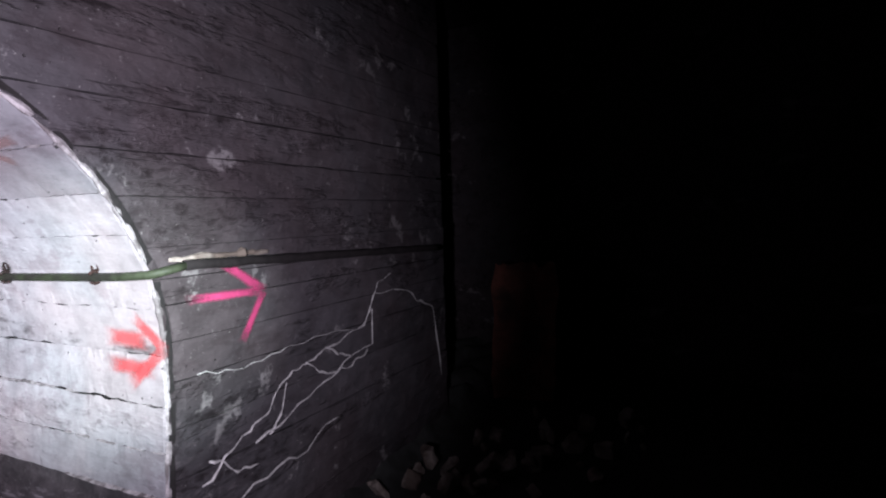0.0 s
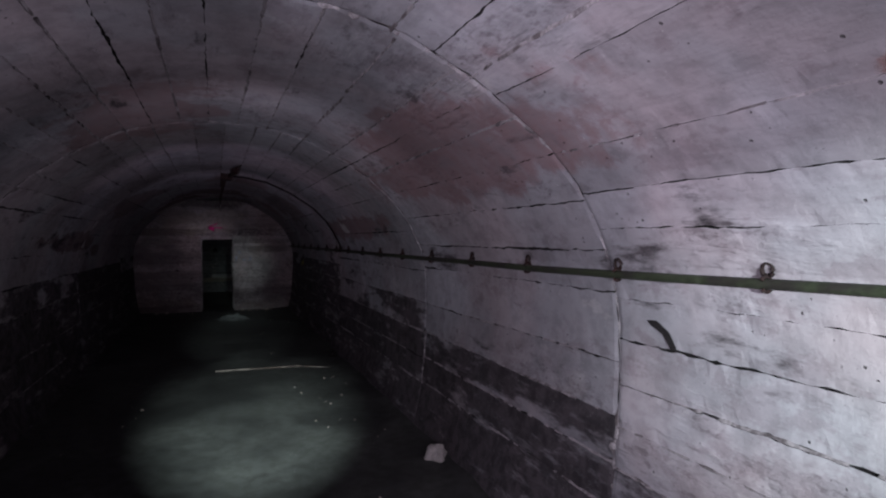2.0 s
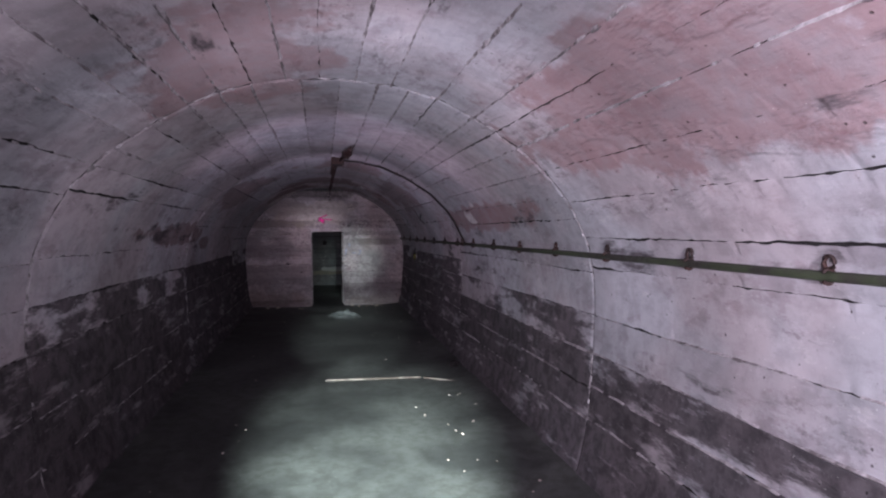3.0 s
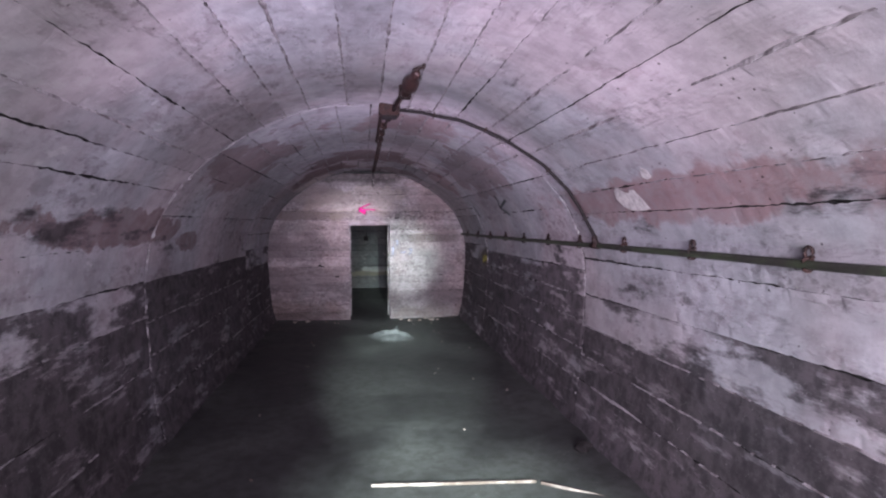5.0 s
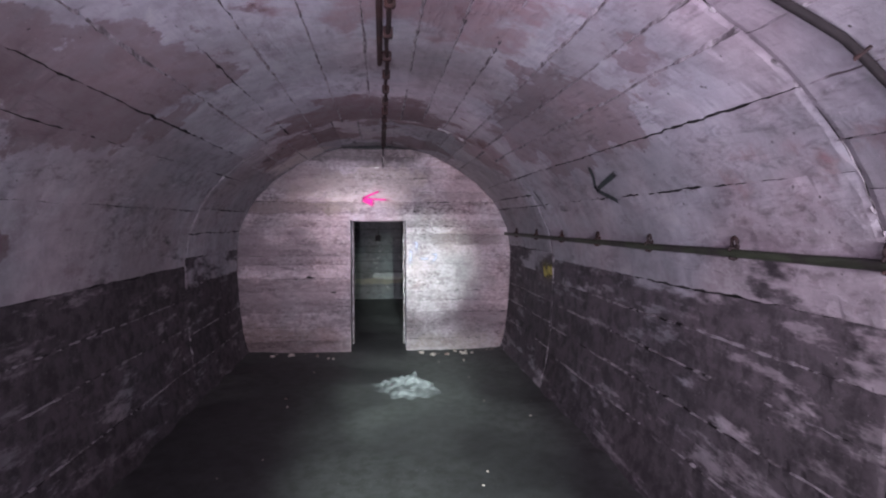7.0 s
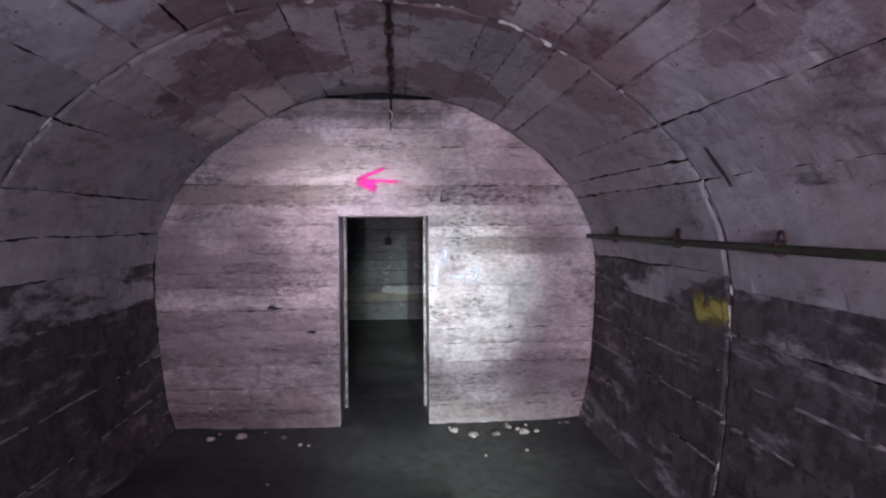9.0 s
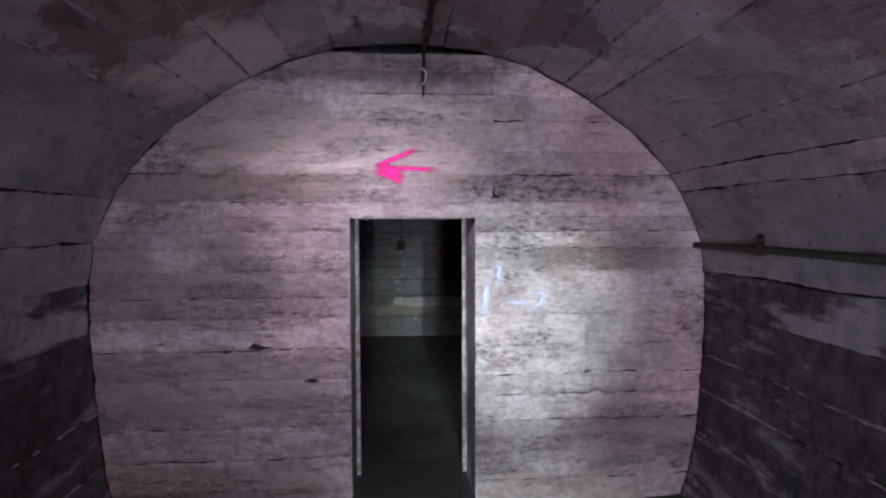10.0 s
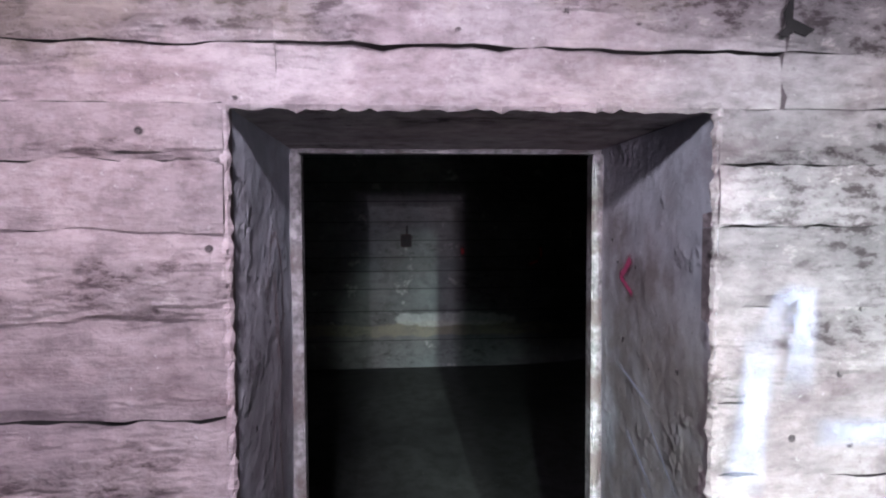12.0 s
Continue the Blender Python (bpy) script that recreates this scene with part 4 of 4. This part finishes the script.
stroke_mesh("painted_arrow", [([(0.166, 1.243), (0.30, 1.243)], 0.045), ([(0.288, 1.300), (0.395, 1.303), (0.385, 1.245), (0.290, 1.172)], 0.042)],
            lambda y, z, up: Vector((X_END + 0.0150 + up, y, z)), P_WHITE, "pale lavender spray-painted arrow beside the doorway", "painted arrow")
stroke_mesh("painted_mark", [([(0.18, 1.30), (0.19, 1.22)], 0.06)], lambda y, z, up: Vector((X_FAR + 0.024 + up, y, z)), P_RED, "small red spray mark on the far wall")
stroke_mesh("painted_mark", [([(0.88, 1.10), (1.05, 1.16)], 0.05), ([(1.05, 1.16), (1.04, 1.33)], 0.04)], lambda y, z, up: Vector((X_FAR + 0.024 + up, y, z)), P_RED, "small red spray mark on the far wall")
stroke_mesh("painted_line", [([(-14.80, 2.12), (-14.77, 1.90)], 0.03)], bore_paint, P_BLACK, "short black spray line on the vault")
stroke_mesh("painted_mark", [([(-17.36, 1.46), (-17.31, 1.50)], 0.022), ([(-17.36, 1.46), (-17.30, 1.43)], 0.015)], lambda x, z, up: Vector((x, DOOR_R - 0.011 - up, z)), P_PINK, "small pink spray mark on the door jamb")

stroke_mesh("scratch", [([(-17.20, 1.06), (-17.32, 1.13)], 0.012), ([(-17.14, 0.98), (-17.24, 1.04)], 0.012), ([(-17.20, 1.22), (-17.38, 1.27)], 0.010), ([(-17.10, 1.10), (-17.22, 1.20)], 0.009)],
            lambda x, z, up: Vector((x, DOOR_R - 0.011 - up, z)), P_WHITE, "pale scratches on the grey door jamb", "scratches")
loop = [(-17.28 + 0.07 * math.cos(a), 1.40 + 0.16 * math.sin(a)) for a in np.linspace(0, 5.6, 24)]
stroke_mesh("painted_mark", [(loop, 0.012), ([(-17.30, 1.30), (-17.26, 1.48)], 0.03), ([(-17.28, 1.22), (-17.31, 1.02)], 0.012), ([(-17.24, 1.24), (-17.22, 1.08)], 0.010)],
            lambda x, z, up: Vector((x, DOOR_L + 0.011 + up, z)), P_FADED, "faint scrawled loop on the grey door jamb")

# ---------------------------------------------------------------- plaster flakes, and dark flakes for the shade in holes
def flake(name, outline, place, material, label):
    """A thin irregular flake over an outline in the wall's plane."""
    n = len(outline)
    cx, cy = sum(p[0] for p in outline) / n, sum(p[1] for p in outline) / n
    verts = [place(cx, cy, 0.010)] + [place(*p, 0.0095) for p in outline] + [place(cx + (p[0] - cx) * 1.06, cy + (p[1] - cy) * 1.06, 0.0075) for p in outline]
    faces = []
    for i in range(n):
        j = (i + 1) % n
        faces += [(0, 1 + i, 1 + j), (1 + i, 1 + n + i, 1 + n + j, 1 + j)]
    return tagged(raw(name, verts, faces, material), label, "plaster")


flake("plaster_patch", [(-10.00, 2.05), (-9.94, 2.075), (-9.87, 2.03), (-9.80, 2.02), (-9.79, 2.045), (-9.74, 2.04), (-9.70, 1.97), (-9.66, 1.905), (-9.74, 1.895), (-9.90, 1.90), (-9.99, 1.93), (-10.03, 1.99)],
      lambda x, s, l: on_bore(x, s, l + 0.004), M_PALE, "bare white patch where the stained skin flaked off")
flake("plaster_patch", [(-9.52, 2.15), (-9.47, 2.19), (-9.43, 2.16), (-9.44, 2.11), (-9.50, 2.10), (-9.54, 2.12)], lambda x, s, l: on_bore(x, s, l + 0.003), M_PALE, "small white patch of flaked plaster")
# shade of chipped hollows laid on as dark flakes; the wall is not cut
flake("broken_hole", [(-4.06, 1.41), (-4.00, 1.415), (-3.93, 1.37), (-3.89, 1.31), (-3.92, 1.30), (-3.97, 1.36), (-4.05, 1.395)], lambda x, s, l: on_bore(x, s, l + 0.001), M_GAP, "dark flake laid on for the shade of a chipped-out hollow")
flake("broken_hole", [(0.080, 1.866), (0.092, 1.878), (0.088, 1.898), (0.098, 1.918), (0.096, 1.936), (0.104, 1.934), (0.100, 1.906), (0.102, 1.886), (0.116, 1.872), (0.136, 1.874), (0.122, 1.864), (0.104, 1.870), (0.092, 1.862)], lambda y, z, l: Vector((X_END + l * 0.4 + 0.009, y, z)), M_GAP, "dark flake laid on for a shaded chipped crack beside the door head")
flake("broken_hole", [(-1.33, 1.00), (-1.30, 1.03), (-1.25, 1.01), (-1.19, 1.005), (-1.26, 0.99)], lambda y, z, l: Vector((X_END + l * 0.4 + 0.009, y, z)), M_GAP, "small dark flake laid on for a shaded hollow in the end wall")
flake("broken_hole", [(-1.02, 0.80), (-0.98, 0.815), (-0.93, 0.805), (-0.96, 0.79)], lambda y, z, l: Vector((X_END + l * 0.4 + 0.009, y, z)), M_GAP, "small dark flake laid on for a shaded hollow in the end wall")

# ---------------------------------------------------------------- things on the floor
def film_heap():
    """A crumpled sheet of clear plastic lying in a low heap."""
    bm = bmesh.new()
    bmesh.ops.create_grid(bm, x_segments=46, y_segments=46, size=1)
    for v in bm.verts:
        x, y = v.co.x * math.sqrt(1 - v.co.y ** 2 / 2), v.co.y * math.sqrt(1 - v.co.x ** 2 / 2)
        r = min(1.0, math.hypot(x, y))
        edge = 0.30 + 0.16 * wob(x * 2.3, y * 2.3, 4)
        fold = abs(wob(x * 2.6, y * 2.6, 3)) + 0.6 * abs(wob(x * 6, y * 6, 9)) + 0.3 * abs(wob(x * 13, y * 13, 5))
        h = min(0.55, max(0, 1 - r) ** 0.7)
        v.co = Vector((x * edge * 1.3 + 0.03 * wob(y * 5, x * 5), y * edge + 0.03 * wob(x * 5, y * 5, 7), 0.012 + 0.16 * h * (0.15 + 1.3 * fold)))
    return bm


heap = part("plastic_sheet", film_heap(), M_FILM, smooth=False)
heap.matrix_world = pose(-15.2, -0.08, 0.0, 0, 0, 20)
tagged(heap, "crumpled clear plastic sheet lying on the dark floor", "plastic sheet")

seam = raw("batten", *tube([(-10.11 + 0.0985 * k / 1.1 * 1.1 / 10, -0.47 + 0.111 * k, 0.012 + 0.003 * wob(k, 3)) for k in range(11)], lambda i: 0.011 + 0.004 * wob(i * 1.7, 2), 6), M_RUBBLE)
tagged(seam, "thin pale wooden batten lying across the floor", "batten")
seam2 = raw("batten", *tube([(-9.99 + 0.045 * k, 0.67 + 0.06 * k, 0.010) for k in range(10)], 0.011, 6), M_RUBBLE)
tagged(seam2, "thin dirty batten lying across the floor", "batten")

block = part("stone", rock(0.085, 3.0, 0.9, 0.45, 3), M_STONE)
block.matrix_world = pose(-6.20, 1.16, 0.05, 0, 0, 35)
tagged(block, "pale broken lump of stone at the wall's foot", "stone")
lump = part("rag", rock(0.06, 8.0, 0.7, 0.5, 3), M_BLACK)
lump.matrix_world = pose(-10.47, 1.16, 0.04, 0, 0, 10)
tagged(lump, "small black crumpled rag on the floor", "rag")

pebble = part("pebble", rock(0.012, 5.0, 0.7, 0.4, 1), M_RUBBLE)
pebble.matrix_world = pose(-12.44, 1.02, 0.008)
tagged(pebble, "small pale stone chip lying on the silt", "stone", "loose stone chips")
chips = [(-12.68, 1.05), (-14.96, -1.9), (-16.9, -1.34), (-16.6, -1.78), (-8.36, 0.85), (-7.3, 0.5), (-7.03, 0.98), (-16.75, 0.4), (-16.8, 0.75), (-16.6, -0.95), (-9.2, 0.9)]
rng = random.Random(3)
chips += [(rng.uniform(-16.8, -3), rng.choice((1, 1, -1)) * rng.uniform(0.7, 1.5) + YC) for _ in range(60)]
for x, y in chips:
    c = copy_thing(pebble, pose(x, y, 0.008, rng.uniform(0, 40), 0, rng.uniform(0, 360)))
    c.scale = (rng.uniform(0.5, 1.5),) * 3
crumb = part("rubble_chunk", rock(0.045, 12.0, 0.6, 0.5, 2), M_RUBBLE)
crumb.matrix_world = pose(-16.80, -1.5, 0.02)
tagged(crumb, "dirty crumbled concrete chunk on the floor", "rubble", "rubble by the end wall")
for k in range(16):
    side = rng.choice(((-2.0, -0.85), (0.1, 1.2)))
    c = copy_thing(crumb, pose(rng.uniform(-16.93, -16.6), rng.uniform(*side), 0.012, 0, 0, rng.uniform(0, 360)))
    c.scale = (rng.uniform(0.3, 1.0),) * 3

# ---------------------------------------------------------------- things in the entrance chamber
def shard(seed):
    bm = bmesh.new()
    bmesh.ops.create_icosphere(bm, subdivisions=2, radius=0.6)
    for v in bm.verts:
        c = v.co.copy()
        flat = [max(-0.42, min(0.42, k)) for k in (c.x + 0.15 * c.z, c.y, c.z - 0.2 * c.x)]
        v.co = Vector(flat) + Vector((wob(c.x * 3, c.y * 3, seed), wob(c.y * 3, c.z * 3, seed + 2), wob(c.z * 3, c.x * 3, seed + 4))) * 0.16
    return bm


first = None
for k in range(42):
    a = rng.uniform(0, 1)
    x, y = -2.05 + 1.1 * a + rng.gauss(0, 0.15), 2.95 + 1.3 * a + rng.gauss(0, 0.22)
    x = max(x, -2.2)
    size = rng.uniform(0.05, 0.17)
    m = pose(x, y, size * 0.35 + (0.16 * rng.random() if k % 3 == 0 else 0), rng.uniform(-50, 50), rng.uniform(-50, 50), rng.uniform(0, 360))
    if first is None:
        first = part("rubble_shard", shard(4.0), M_RUBBLE)
        tagged(first, "angular broken brick and concrete rubble on the floor", "rubble", "rubble heap in the chamber")
        first.matrix_world = m
        first.scale = (size, size * 0.7, size * 1.4)
    else:
        c = copy_thing(first, m)
        c.scale = (size, size * rng.uniform(0.4, 0.9), size * rng.uniform(0.6, 1.7))


def root(points, radius, seed):
    dense = []
    for (ya, za), (yb, zb) in zip(points, points[1:]):
        for k in range(6):
            f = k / 6
            y, z = ya + (yb - ya) * f, za + (zb - za) * f
            dense.append((X_IN + 0.016, y + 0.03 * wob(y * 9, seed), z + 0.045 * wob(y * 7, z * 8, seed) + 0.02 * wob(y * 23, seed)))
    return tube(dense, lambda i: radius * (0.25 + 1.5 * abs(wob(i * 0.6, seed))), 6)


web = holder("root", (X_IN, 2.0, 1.0), "thin whitish dead roots creeping over the dark wall", "roots")
for k, (pts, r) in enumerate((
        ([(1.55, 0.62), (1.85, 0.78), (2.0, 0.85), (2.15, 0.98), (2.3, 1.02), (2.5, 1.08), (2.9, 1.14), (3.05, 1.33), (3.5, 1.3), (3.9, 1.1), (4.05, 0.4)], 0.009),
        ([(1.55, 1.15), (1.9, 1.13), (2.3, 1.16), (2.9, 1.14)], 0.005),
        ([(1.9, 0.70), (2.4, 0.85), (2.8, 0.98), (3.0, 1.0), (3.02, 1.3)], 0.008),
        ([(2.15, 0.98), (2.1, 0.8), (1.95, 0.72)], 0.007),
        ([(1.7, 0.45), (2.2, 0.52), (2.7, 0.66)], 0.006), ([(2.3, 1.02), (2.45, 0.92), (2.75, 0.9), (2.95, 0.99)], 0.008), ([(2.5, 1.08), (2.6, 0.98), (2.8, 0.98)], 0.009), ([(3.05, 1.33), (3.1, 1.42), (3.3, 1.45)], 0.005),
        ([(1.6, 0.72), (1.75, 0.62), (1.95, 0.6)], 0.009))):
    child(raw("strand", *root(pts, r, k * 3.1), M_ROOT, smooth=True), web)
crust = [(X_IN + 0.01, 1.45 + 0.035 * k, 1.70 + 0.012 * wob(k * 0.7, 3)) for k in range(18)]
lump_row = holder("mortar_crust", (X_IN, 1.5, 1.70), "crumbly grey mortar crust above the cable", "mortar")
child(raw("crust", *tube(crust, lambda i: 0.010 + 0.034 * abs(wob(i * 1.3, 7)), 7), M_RUBBLE), lump_row)

sheet = bmesh.new()
bmesh.ops.create_grid(sheet, x_segments=14, y_segments=24, size=0.5)
for v in sheet.verts:
    v.co = Vector((v.co.x * (0.62 + 0.10 * wob(v.co.y * 5, 2)) + 0.08 * v.co.y, 0.05 * wob(v.co.x * 3, v.co.y * 3) - 0.12 * v.co.y, (v.co.y + 0.5) * (1.36 + 0.12 * wob(v.co.x * 6, 4))))
bmesh.ops.solidify(sheet, geom=sheet.faces[:], thickness=0.006)
plate = part("rusty_sheet", sheet, M_SHEET)
plate.matrix_world = pose(-1.88, 5.0, 0.02, 0, 0, 8)
tagged(plate, "tall rusty bent sheet of metal standing in the dark", "metal sheet")

# ---------------------------------------------------------------- board marks, each a piece of its wall
for owner, made, *silt in wall_jobs:
    if silt:
        board = grimed(raw("board_mark", *made[:2], M_WALL, owner), made[2])
        board.data.attributes.new("silt", "FLOAT", "POINT").data.foreach_set("value", silt * len(made[0]))
    else:
        raw("ridge", *made, M_FIN, owner)
for job in end_jobs:
    verts, faces, marks = end_board(*job)
    grimed(raw("board_mark", verts, faces, M_END, end_wall), marks)
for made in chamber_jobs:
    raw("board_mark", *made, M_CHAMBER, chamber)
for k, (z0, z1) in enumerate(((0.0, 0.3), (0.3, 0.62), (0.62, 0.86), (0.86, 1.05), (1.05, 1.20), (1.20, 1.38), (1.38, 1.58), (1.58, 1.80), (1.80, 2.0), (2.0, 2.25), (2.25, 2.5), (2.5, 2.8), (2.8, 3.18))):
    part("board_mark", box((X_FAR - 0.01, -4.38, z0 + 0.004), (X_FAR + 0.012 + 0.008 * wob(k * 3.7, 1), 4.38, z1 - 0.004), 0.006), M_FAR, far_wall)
